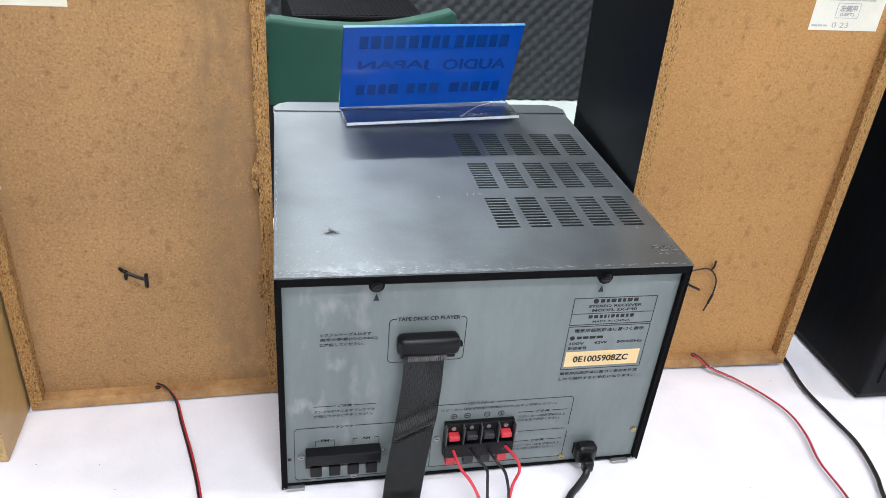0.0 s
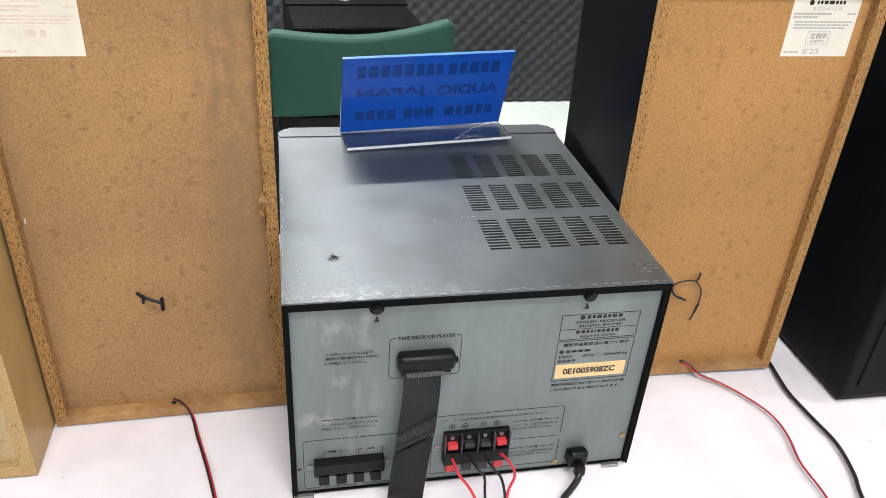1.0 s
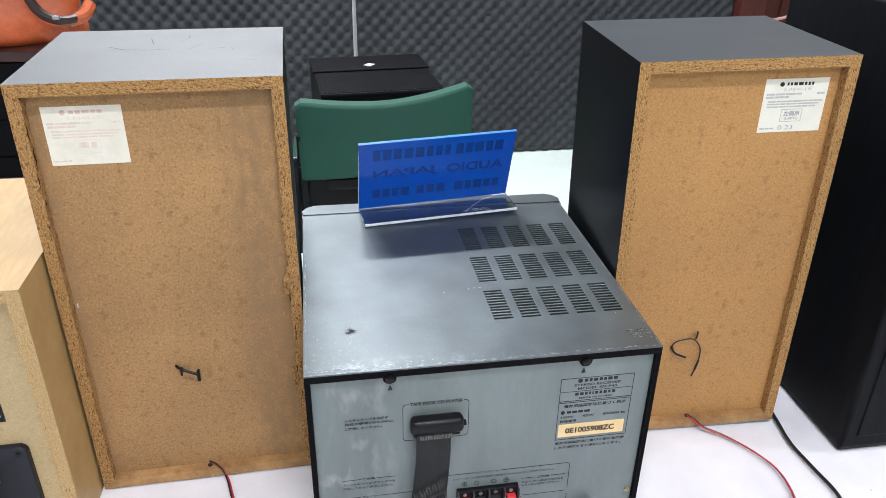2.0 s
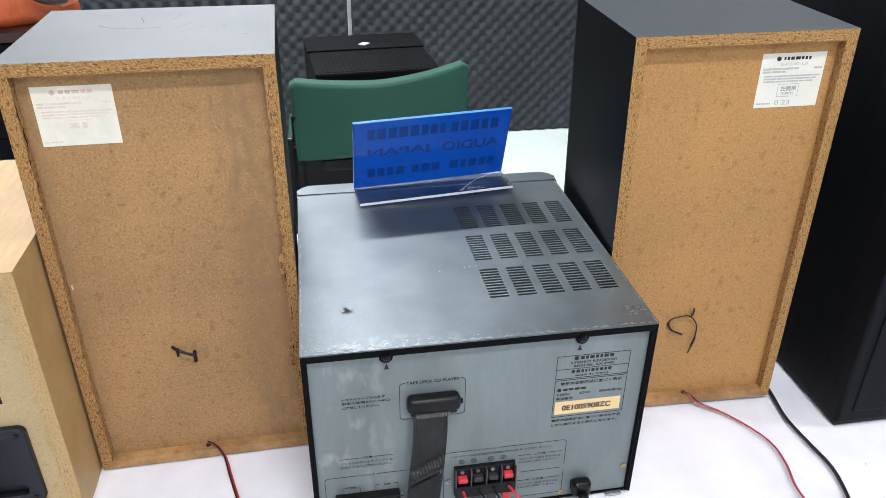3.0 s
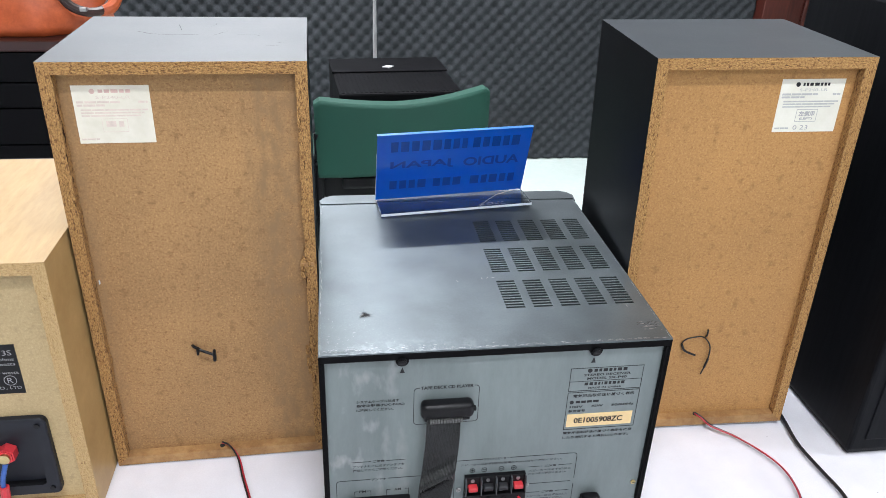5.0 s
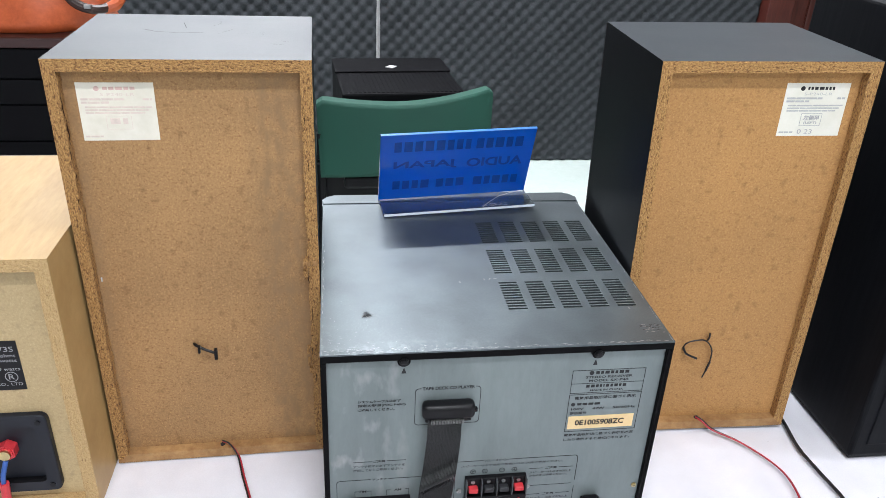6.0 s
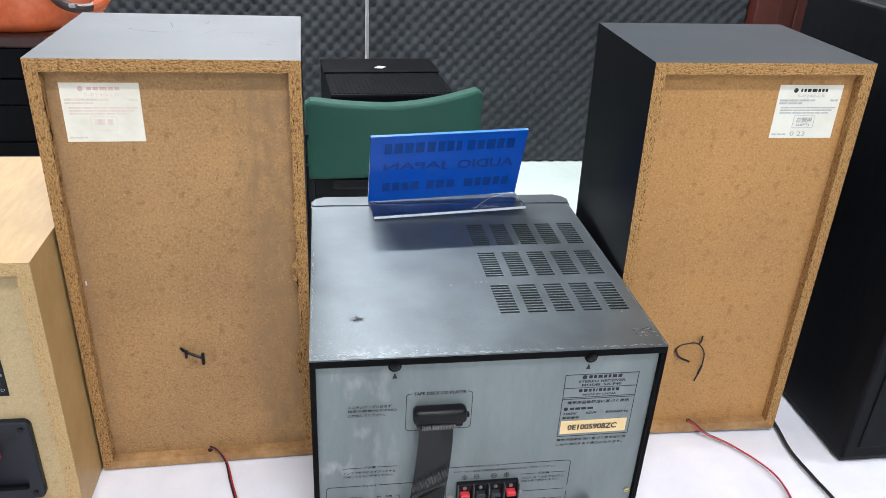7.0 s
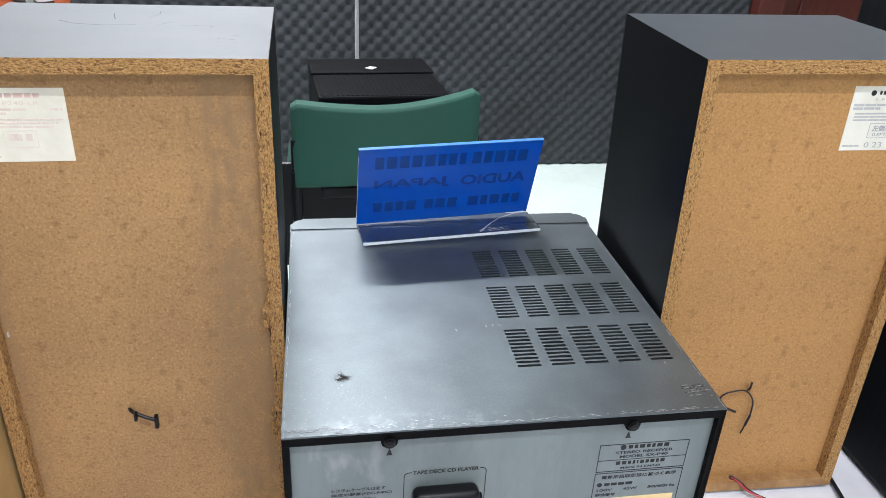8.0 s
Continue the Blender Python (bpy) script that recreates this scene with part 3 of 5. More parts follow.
def cabinet(name, x, y, yaw, W, H, D, skin, edge, back, strip, label, group, t=0.0092, recess=0.0095, wear=0.0012, seed=0, hole=None):
    """A loudspeaker seen from behind; its local x runs along the back, y into the cabinet."""
    s = thing(name, x, y, TABLE, yaw, label, "loudspeaker", group)
    part("top_panel", board((0, H), (W, H), (t, H - t), (W - t, H - t), D, wear, seed + 1), ["lit_top_vinyl" if skin == "black_vinyl" else skin, edge + "_x"], s, "black vinyl top with raw chipboard edge" if skin == "black_vinyl" else "beech top with raw chipboard edge")
    part("bottom_panel", board((W, 0), (0, 0), (W - t, t), (t, t), D, wear * 0.4, seed + 2), [skin, strip], s)
    part("side_panel", board((0, 0), (0, H), (t, t), (t, H - t), D, wear, seed + 3), [skin, edge + "_z"], s)
    part("side_panel", board((W, H), (W, 0), (W - t, H - t), (W - t, t), D, wear * 1.4, seed + 4), [skin, edge + "_z"], s)
    e0, e1, f0, f1 = t - 0.002, W - t + 0.002, t - 0.002, H - t + 0.002
    bm = pierced_sheet((e0, e1, f0, f1), hole, recess, recess + 0.006) if hole else box(e0, e1, recess, recess + 0.006, f0, f1)
    part("back_panel", bm, back, s, "bare hardboard back panel")
    part("front_baffle", box(0.0005, W - 0.0005, D, D + 0.004, 0.0005, H - 0.0005, 0.001), "plastic", s)
    return s


def speaker_label(s, x0, x1, z0, z1, y, paper, dark, mid, pale, lettered, seed):
    """The paper label on a back panel, with its print."""
    lab = part("paper_label", box(x0, x1, y - 0.0003, y, z0, z1), paper, s, "white printed paper label")
    yy, w, h = y - 0.0003, x1 - x0, z1 - z0
    cx = (x0 + x1) / 2
    part("logo_mark", disc(x0 + w * 0.26, yy - 0.0001, z1 - h * 0.10, 0.0019, 0.0003), dark, lab)
    bars(x0 + w * 0.34, x0 + w * 0.76, z1 - h * 0.125, h * 0.055, yy, dark, lab, seed, word=0.0034, name="logo_bar")
    lettering("S-P240-LR", x0 + w * 0.30, x0 + w * 0.74, z1 - h * 0.225, h * 0.05, yy - 0.0002, pale, lab, bold=0.0)
    bars(x0 + w * 0.04, x0 + w * 0.60, z1 - h * 0.30, h * 0.035, yy, pale, lab, seed + 2, word=0.007)
    bars(x0 + w * 0.04, x0 + w * 0.40, z1 - h * 0.355, h * 0.035, yy, pale, lab, seed + 3, word=0.007)
    bars(x0 + w * 0.84, x0 + w * 0.96, z1 - h * 0.30, h * 0.035, yy, pale, lab, seed + 4, word=0.003)
    for k in range(3):
        bars(x0 + w * 0.08, x0 + w * (0.95 - 0.05 * k), z1 - h * (0.43 + 0.05 * k), h * 0.026, yy, pale, lab, seed + 5 + k, word=0.009)
    fx0, fx1, fz0, fz1 = x0 + w * 0.33, x0 + w * 0.66, z1 - h * 0.80, z1 - h * 0.57
    part("printed_frame", rounded_outline(fx0, fx1, fz0, fz1, 0.0006, yy, 0.0003), mid, lab)
    if lettered:
        lettering("左側用", fx0 + w * 0.04, fx1 - w * 0.04, fz0 + h * 0.10, h * 0.10, yy - 0.0002, mid, lab)
        lettering("(LEFT)", fx0 + w * 0.06, fx1 - w * 0.06, fz0 + h * 0.025, h * 0.055, yy - 0.0002, mid, lab)
    else:
        bars(fx0 + w * 0.05, fx1 - w * 0.05, fz0 + h * 0.09, h * 0.10, yy, mid, lab, seed + 9, word=0.005)
    bars(x0 + w * 0.03, x0 + w * 0.26, z0 + h * 0.06, h * 0.03, yy, pale, lab, seed + 10, word=0.005)
    if lettered:
        lettering("0 23", x0 + w * 0.32, x0 + w * 0.56, z0 + h * 0.045, h * 0.085, yy - 0.0002, mid, lab, bold=0.0)


def speakers():
    H = 0.370
    # the one behind the receiver's black edge, with a chipped side and a faded label
    L = cabinet("loudspeaker", -0.1886, 0.1018, 1.2, 0.1876, H, 0.169, "black_vinyl", "chip_worn", "hardboard_worn", "raw_strip",
                "black vinyl loudspeaker with chipped chipboard edges, back turned outward", "hi-fi loudspeakers", wear=0.0019, seed=3)
    speaker_label(L, 0.0180, 0.0722, 0.3068, 0.3508, 0.0095, "paper_old", "ink_red", "ink_pink", "ink_pink", False, 11)
    clip = part("cable_hook", tube([(0.0775, 0.0095, 0.1205), (0.080, 0.0060, 0.1208), (0.087, 0.0035, 0.1180), (0.0960, 0.0015, 0.1150)], 0.0013), "plastic", L, "black plastic cable hook")
    part("hook_head", box(0.0950, 0.0977, -0.0015, 0.003, 0.1095, 0.1200, 0.0008), "plastic", clip)
    part("hook_foot", box(0.0815, 0.0835, 0.0007, 0.006, 0.1155, 0.1215, 0.0006), "plastic", clip)
    # splintered patches of the side edge
    bm = bmesh.new()
    rnd = random.Random(5)
    for z0, z1, cnt in ((0.19, 0.206, 14), (0.09, 0.12, 22), (0.25, 0.27, 8)):
        for k in range(cnt):
            z = rnd.uniform(z0, z1)
            x = 0.1876 - 0.0095 + rnd.uniform(-0.003, 0.004)
            box(x - 0.0012, x + 0.0012, -0.0006 + rnd.uniform(-0.0006, 0.001), 0.004, z - rnd.uniform(0.001, 0.004), z + 0.002, bm=bm)
    tagged(part("splinter_patch", bm, "chip_worn_z", L), kind="stuff")
    bm = bmesh.new()
    for x, z, ln, w in ((0.0100, 0.335, 0.016, 0.0011), (0.0108, 0.318, 0.020, 0.0014), (0.0095, 0.300, 0.012, 0.0009), (0.0106, 0.282, 0.008, 0.0007), (0.0085, 0.262, 0.006, 0.0007),
                        (0.1830, 0.186, 0.014, 0.0010), (0.1850, 0.150, 0.020, 0.0008), (0.1835, 0.115, 0.012, 0.0011), (0.1860, 0.085, 0.016, 0.0007), (0.1865, 0.288, 0.010, 0.0006), (0.1850, 0.325, 0.008, 0.0005)):
        w *= 0.45
        a = [(x - 0.0045 * (x > 0.1) + w * (0.5 * math.sin(k * 2.1 + z * 90) + sd * (1 - abs(k - 3) / 3.4)), -0.0004, z + ln * (k / 6 - 0.5)) for sd in (1, -1) for k in range(7)]
        v = [bm.verts.new(q) for q in a]
        for k in range(6):
            bm.faces.new((v[k], v[k + 1], v[k + 8], v[k + 7]))
    tagged(part("edge_cracks", bm, "crevice", L, "dark cracks in the chipped edge"), kind="stuff")
    part("torn_splinter", box(0.1876 - 0.0135, 0.1876 - 0.0022, -0.0008, 0.006, 0.1985, 0.2028, 0.0008), "raw_strip", L, "pale torn splinter of the edge")
    part("staple", box(0.0115, 0.0123, 0.0080, 0.0095, 0.1865, 0.1900), "white_plastic", L)
    part("cable_hole", disc(0.0925, 0.0055, 0.0094, 0.0022, 0.0012, "z"), "dark_inside", L)
    # scratches on the lid
    tagged(part("scratches", scratches(H), "ink", L, "fine dark scratches"), kind="stuff")
    R = cabinet("loudspeaker", 0.2776, 0.1068, -2.8, 0.1830, H + 0.002, 0.160, "black_vinyl", "chip", "hardboard", "raw_strip",
                "black vinyl loudspeaker with clean chipboard edges, back turned outward", "hi-fi loudspeakers", wear=0.0007, seed=9)
    R.rotation_euler.y = radians(-1.15)
    speaker_label(R, 0.1111, 0.1656, 0.3070, 0.3522, 0.0095, "paper", "ink", "ink_grey", "ink_pale", True, 31)
    pts = [(0.0665, 0.0075, 0.0950), (0.0680, 0.0060, 0.1000), (0.0735, 0.0055, 0.1030), (0.0862, 0.0060, 0.1030), (0.0945, 0.0055, 0.0925), (0.0945, 0.0045, 0.0770), (0.0925, 0.0045, 0.0690), (0.0895, 0.0035, 0.0610)]
    loop = part("wire_loop", tube(pts, 0.0007), "wire_black", R, "black bent wire loop")
    part("wire_end", tube([(0.0665, 0.0075, 0.0950), (0.0700, 0.0055, 0.0885), (0.0805, 0.0040, 0.0835)], 0.0011), "wire_black", loop)
    part("wire_sleeve", tube([(0.0948, 0.0045, 0.0785), (0.0922, 0.0043, 0.0685)], 0.0011, smooth=False), "wire_black", loop)
    part("wire_stub", tube([(0.0905, 0.0095, 0.1010), (0.0900, 0.0065, 0.1050), (0.0890, 0.0045, 0.1120)], 0.0009), "wire_black", loop)
    part("cable_hole", disc(0.0935, 0.0055, 0.0094, 0.0022, 0.0012, "z"), "dark_inside", R)


def scratches(H):
    """Thin marks on a lid, a little above it."""
    bm = bmesh.new()
    def mark(p, w):
        for (x0, y0), (x1, y1) in zip(p, p[1:]):
            d = Vector((x1 - x0, y1 - y0))
            q = Vector((-d.y, d.x)).normalized() * w
            vs = [bm.verts.new((a[0] + s * q.x, a[1] + s * q.y, H + 0.0003)) for a, s in (((x0, y0), 1), ((x1, y1), 1), ((x1, y1), -1), ((x0, y0), -1))]
            bm.faces.new(vs)
    mark([(0.050, 0.104), (0.062, 0.094), (0.080, 0.090), (0.100, 0.092)], 0.00035)
    mark([(0.079, 0.132), (0.0840, 0.110)], 0.00025)
    mark([(0.112, 0.088), (0.122, 0.106)], 0.00018)
    mark([(0.128, 0.09), (0.150, 0.094)], 0.00015)
    mark([(0.104, 0.118), (0.110, 0.130), (0.109, 0.140)], 0.00015)
    mark([(0.155, 0.052), (0.166, 0.049)], 0.0002)
    mark([(0.163, 0.062), (0.170, 0.060)], 0.00015)
    mark([(0.1475, 0.088), (0.1490, 0.0885)], 0.0005)
    return bm


def beech_speaker():
    S = cabinet("loudspeaker", -0.191 - 0.20, 0.050, 0.0, 0.20, 0.240, 0.212, "beech", "chip_pale", "hardboard_pale", "chip_pale_x",
                "pale beech loudspeaker with a black terminal cup", "", t=0.0105, recess=0.008, wear=0.0009, seed=21, hole=(0.094, 0.164, 0.027, 0.0905))
    cup = part("terminal_cup", terminal_cup(0.086, 0.172, 0.019, 0.0985), ["cup_black", "matte_black"], S, "black recessed terminal cup")
    for x, m in ((0.1365, "plastic_red"), (0.109, "plastic")):
        post = part("binding_post", disc(x, 0.006, 0.064, 0.0078, 0.016, n=6, bevel=0.0012), m, cup)
        part("post_core", disc(x, -0.0025, 0.064, 0.0046, 0.003), "brass", post)
    for x, z, m in ((0.131, 0.032, "plastic_red"),):
        part("banana_plug", tube([(x + 0.0012, -0.006, z + 0.006), (x, -0.007, z - 0.012)], 0.0036, smooth=False), m, cup)
    for z in (0.036, 0.055):
        part("contact_plate", box(0.100, 0.158, 0.022, 0.027, z, z + 0.008, 0.001), "white_plastic", cup)
    part("blue_lead", tube([(0.1365, -0.003, 0.059), (0.133, -0.006, 0.046), (0.131, -0.006, 0.034)], 0.002), plain("blue_wire", (0.04, 0.12, 0.42), 0.4), cup)
    for x, z in ((0.165, 0.0915), (0.165, 0.026)):
        part("screw", disc(x, 0.0018, z, 0.0022, 0.0012), "plastic", cup)
    lab = part("rating_plate", box(0.082, 0.1615, 0.0074, 0.008, 0.1210, 0.1665), "plastic", S, "black rating plate with white print")
    yy = 0.0074
    def words(t, x0, x1, z, h):
        lettering(t, x0, x1, z, h, yy - 0.0002, "white_print", lab, bold=0.0)
    words("MW3S", 0.1370, 0.1585, 0.1570, 0.0046)
    words("8 ohms", 0.1440, 0.1590, 0.1520, 0.0030)
    words("60 watts", 0.1400, 0.1592, 0.1475, 0.0030)
    words("50 watts", 0.1415, 0.1600, 0.1395, 0.0030)
    ring = bmesh.new()
    q = [(0.1525 + 0.0045 * math.cos(a), 0.1335 + 0.0045 * math.sin(a)) for a in (2 * math.pi * k / 24 for k in range(25))]
    for (ax, az), (bx, bz) in zip(q, q[1:]):
        line(ax, az, bx, bz, yy, 0.0005, ring)
    part("printed_ring", ring, "white_print", lab)
    words("R", 0.1505, 0.1547, 0.1311, 0.005)
    words("CO., LTD", 0.1400, 0.1595, 0.1250, 0.003)


def rounded_rect(x0, x1, z0, z1, r, seg=5):
    """Corner-rounded outline as (x, z), counter-clockwise."""
    out = []
    for cx, cz, a0 in ((x1 - r, z1 - r, 0), (x0 + r, z1 - r, 90), (x0 + r, z0 + r, 180), (x1 - r, z0 + r, 270)):
        out += [(cx + r * math.cos(radians(a0 + 90 * k / seg)), cz + r * math.sin(radians(a0 + 90 * k / seg))) for k in range(seg + 1)]
    return out


def terminal_cup(x0, x1, z0, z1):
    """A flanged plate (slot 0) with a sunk well (slot 1)."""
    bm = bmesh.new()
    loops = []
    for inset, r, y in ((0.0, 0.006, 0.0079), (0.0, 0.006, 0.0032), (0.0010, 0.0055, 0.0022), (0.0105, 0.004, 0.0022), (0.0115, 0.004, 0.0045), (0.0125, 0.003, 0.0300)):
        loops.append([bm.verts.new((x, y, z)) for x, z in rounded_rect(x0 + inset, x1 - inset, z0 + inset, z1 - inset, r)])
    n = len(loops[0])
    for i, (p, q) in enumerate(zip(loops, loops[1:])):
        for k in range(n):
            bm.faces.new((p[k], p[(k + 1) % n], q[(k + 1) % n], q[k])).material_index = 1 if i >= 3 else 0
    bm.faces.new(loops[-1]).material_index = 1
    bm.faces.new(loops[0][::-1])
    return bm


def black_speaker():
    S = thing("loudspeaker", 0.5010, 0.0460, TABLE, -0.5, "tall black wood-grain loudspeaker beside the other speakers", "loudspeaker")
    W, D, H = 0.235, 0.245, 0.409
    part("cabinet_body", box(0, W, 0, D, 0.004, H, 0.004, 3), "black_grain", S)
    part("back_panel", box(0.014, W - 0.014, -0.0015, 0.004, 0.02, H - 0.016, 0.001), "black_grain", S)
    part("plinth", box(0.004, W - 0.004, 0.004, D - 0.004, 0, 0.005), "plastic", S)


# ---- receiver ----
RX0, RX1, RTOP, RD = 0.0, 0.2715, 0.1815, 0.2685


def receiver():
    r = thing("stereo_receiver", 0, 0, TABLE, label="worn grey metal stereo receiver seen from its rear panel", category="receiver")
    # lid with real slots: cells between the break lines, the slots left out
    xs, ys = [RX0, RX1], [0.0, RD]
    cols = [(0.1515 + 0.02315 * k, 0.1515 + 0.02315 * k + 0.0160) for k in range(5)]
    slots = []
    for y0 in (0.0540, 0.1145, 0.1750):
        for k in range(11):
            slots.append((y0 + 0.00425 * k, y0 + 0.00425 * k + 0.0024))
    for a, b in cols:
        xs += [a, b]
    for a, b in slots:
        ys += [a, b]
    xs, ys = sorted(xs), sorted(ys)
    bm = bmesh.new()
    grid = [[bm.verts.new((x, y, RTOP)) for y in ys] for x in xs]
    under = [[bm.verts.new((x, y, RTOP - 0.0012)) for y in ys] for x in xs]
    cells = set()
    for i in range(len(xs) - 1):
        cx = (xs[i] + xs[i + 1]) / 2
        col = any(a < cx < b for a, b in cols)
        for j in range(len(ys) - 1):
            cy = (ys[j] + ys[j + 1]) / 2
            if col and any(a < cy < b for a, b in slots):
                continue
            cells.add((i, j))
    for i, j in cells:
        a, b, c, d = (i, j), (i + 1, j), (i + 1, j + 1), (i, j + 1)
        bm.faces.new([grid[u][v] for u, v in (a, b, c, d)])
        bm.faces.new([under[u][v] for u, v in (d, c, b, a)])
        for (p, q), near in (((a, b), (i, j - 1)), ((b, c), (i + 1, j)), ((c, d), (i, j + 1)), ((d, a), (i - 1, j))):
            if near not in cells:
                bm.faces.new((grid[q[0]][q[1]], grid[p[0]][p[1]], under[p[0]][p[1]], under[q[0]][q[1]]))
    lid = part("lid", bm, "cover_top", r, "grey painted steel lid with rows of cooling slots")
    tagged(part("worn_paint", lid_marks(), "bare_metal", lid, "pale scratches and bare patches"), kind="stuff")
    tagged(part("dent_marks", dent_marks(), "scuff", lid, "dark starred scratch"), kind="stuff")
    for x0, x1 in ((RX0, RX0 + 0.0012), (RX1 - 0.0012, RX1)):
        part("side_cover", box(x0, x1, 0.0, RD, 0.002, RTOP - 0.0014), "cover_black", r)
    # folded rear rim of the lid, with a lug round each screw
    bm = box(RX0 + 0.0003, RX1 - 0.0003, 0.0, 0.004, RTOP - 0.0072, RTOP - 0.0013, 0.0005)
    for x in (0.0615, 0.2110):
        disc(x, 0.002, RTOP - 0.0080, 0.0050, 0.0036, bm=bm)
    rim = part("rear_rim", bm, "cover_black", r)
    for x in (0.0615, 0.2110):
        s = part("screw", disc(x, -0.0012, RTOP - 0.0080, 0.0035, 0.003, bevel=0.0009), "plastic", rim)
        part("screw_slot", box(x - 0.0022, x + 0.0022, -0.0030, -0.0024, RTOP - 0.0089, RTOP - 0.0081), "dark_inside", s)
    for x0, x1 in ((RX0 + 0.0002, RX0 + 0.0042), (RX1 - 0.0042, RX1 - 0.0002)):
        part("side_rim", box(x0, x1, 0.0004, 0.0044, 0.0028, RTOP - 0.0073, 0.0006), "cover_black", r)
    # front frame, rounded at its far corners
    bm = bmesh.new()
    fx0, fx1, corner = -0.0008, 0.2735, 0.012
    outline = [(fx0, RD + 0.0012), (fx1, RD + 0.0012), (fx1, RD + 0.012)]
    outline += [(fx1 - corner + corner * math.cos(radians(a)), RD + 0.0125 + corner * math.sin(radians(a))) for a in range(0, 91, 15)]
    outline += [(fx0 + corner - corner * math.sin(radians(a)), RD + 0.0125 + corner * math.cos(radians(a))) for a in range(0, 91, 15)]
    low = [bm.verts.new((x, y, 0.004)) for x, y in outline]
    top = [bm.verts.new((x, y, RTOP + 0.0005)) for x, y in outline]
    bm.faces.new(low[::-1])
    cap = bm.faces.new(top)
    for k in range(len(outline)):
        bm.faces.new((low[k], low[(k + 1) % len(outline)], top[(k + 1) % len(outline)], top[k]))
    bmesh.ops.bevel(bm, geom=list(cap.edges), offset=0.0018, segments=3, affect="EDGES")
    part("front_frame", bm, "cover_top", r, "dark grey front frame with rounded corners")
    part("chassis", box(0.006, 0.2635, 0.008, RD - 0.002, 0.006, RTOP - 0.012), "dark_inside", r)
    pan = part("rear_panel", box(0.0040, 0.2675, 0.0044, 0.0060, 0.0030, RTOP - 0.0020), "panel", r, "zinc-grey rear panel with black print")
    part("base_lip", box(0.004, 0.2675, 0.0030, 0.0062, 0.0012, 0.0031), "cover_black", r)
    for x in (0.002, 0.250):
        part("foot", box(x, x + 0.014, -0.001, 0.010, 0.0, 0.0022, 0.0006), "steel", r)
    for x in (0.03, 0.24):
        part("rubber_foot", disc(x, 0.05, 0.0018, 0.009, 0.0036, "z"), "plastic", r)
        part("rubber_foot", disc(x, 0.25, 0.0020, 0.009, 0.0040, "z"), "plastic", r)
    panel_print(pan)
    panel_fittings(r)


def lid_marks():
    """Scratches, a starred dent and bare corners, lying just over the lid."""
    bm = bmesh.new()
    rnd = random.Random(8)
    z = RTOP + 0.00025
    def sliver(x, y, a, ln, w):
        d = Vector((math.cos(a), math.sin(a)))
        q = Vector((-d.y, d.x)) * w
        c = Vector((x, y))
        vs = [c - d * ln / 2, c + q, c + d * ln / 2, c - q]
        bm.faces.new([bm.verts.new((p.x, p.y, z)) for p in vs])
    for k in range(9):
        a = rnd.uniform(0, math.pi)
        sliver(0.0355 + rnd.uniform(-0.003, 0.003), 0.0535 + rnd.uniform(-0.004, 0.004), a, rnd.uniform(0.003, 0.008), 0.0003)
    for k in range(26):
        sliver(0.262 + rnd.uniform(-0.009, 0.006), 0.019 + rnd.uniform(-0.006, 0.006), rnd.uniform(-0.3, 0.5), rnd.uniform(0.001, 0.006), rnd.uniform(0.0001, 0.0005))
    for k in range(90):
        x = rnd.uniform(0.003, 0.267)
        sliver(x, 0.001 + abs(rnd.gauss(0, 0.0011)), rnd.uniform(-0.2, 0.2), rnd.uniform(0.001, 0.006), rnd.uniform(0.0001, 0.0004))
    for k in range(44):
        sliver(0.006 + abs(rnd.gauss(0, 0.02)), 0.008 + abs(rnd.gauss(0, 0.02)), rnd.uniform(0, 3.1), rnd.uniform(0.0008, 0.003), rnd.uniform(0.0001, 0.0003))
    for k in range(46):
        sliver(0.004 + abs(rnd.gauss(0, 0.045)), 0.0035 + abs(rnd.gauss(0, 0.003)), rnd.uniform(-0.4, 0.5), rnd.uniform(0.001, 0.004), rnd.uniform(0.0002, 0.0006))
    for k in range(40):
        y = rnd.uniform(0.002, 0.27)
        sliver(0.0012 + abs(rnd.gauss(0, 0.0006)), y, 1.57 + rnd.uniform(-0.1, 0.1), rnd.uniform(0.002, 0.010), rnd.uniform(0.0001, 0.0003))
        y = rnd.uniform(0.002, 0.27)
        sliver(RX1 - 0.0012 - abs(rnd.gauss(0, 0.0004)), y, 1.57 + rnd.uniform(-0.1, 0.1), rnd.uniform(0.002, 0.012), rnd.uniform(0.0001, 0.0003))
    for x, y in ((0.252, 0.050), (0.150, 0.105), (0.140, 0.1045), (0.145, 0.105), (0.118, 0.101)):
        sliver(x, y, rnd.uniform(0, 3), 0.004, 0.0005)
    return bm


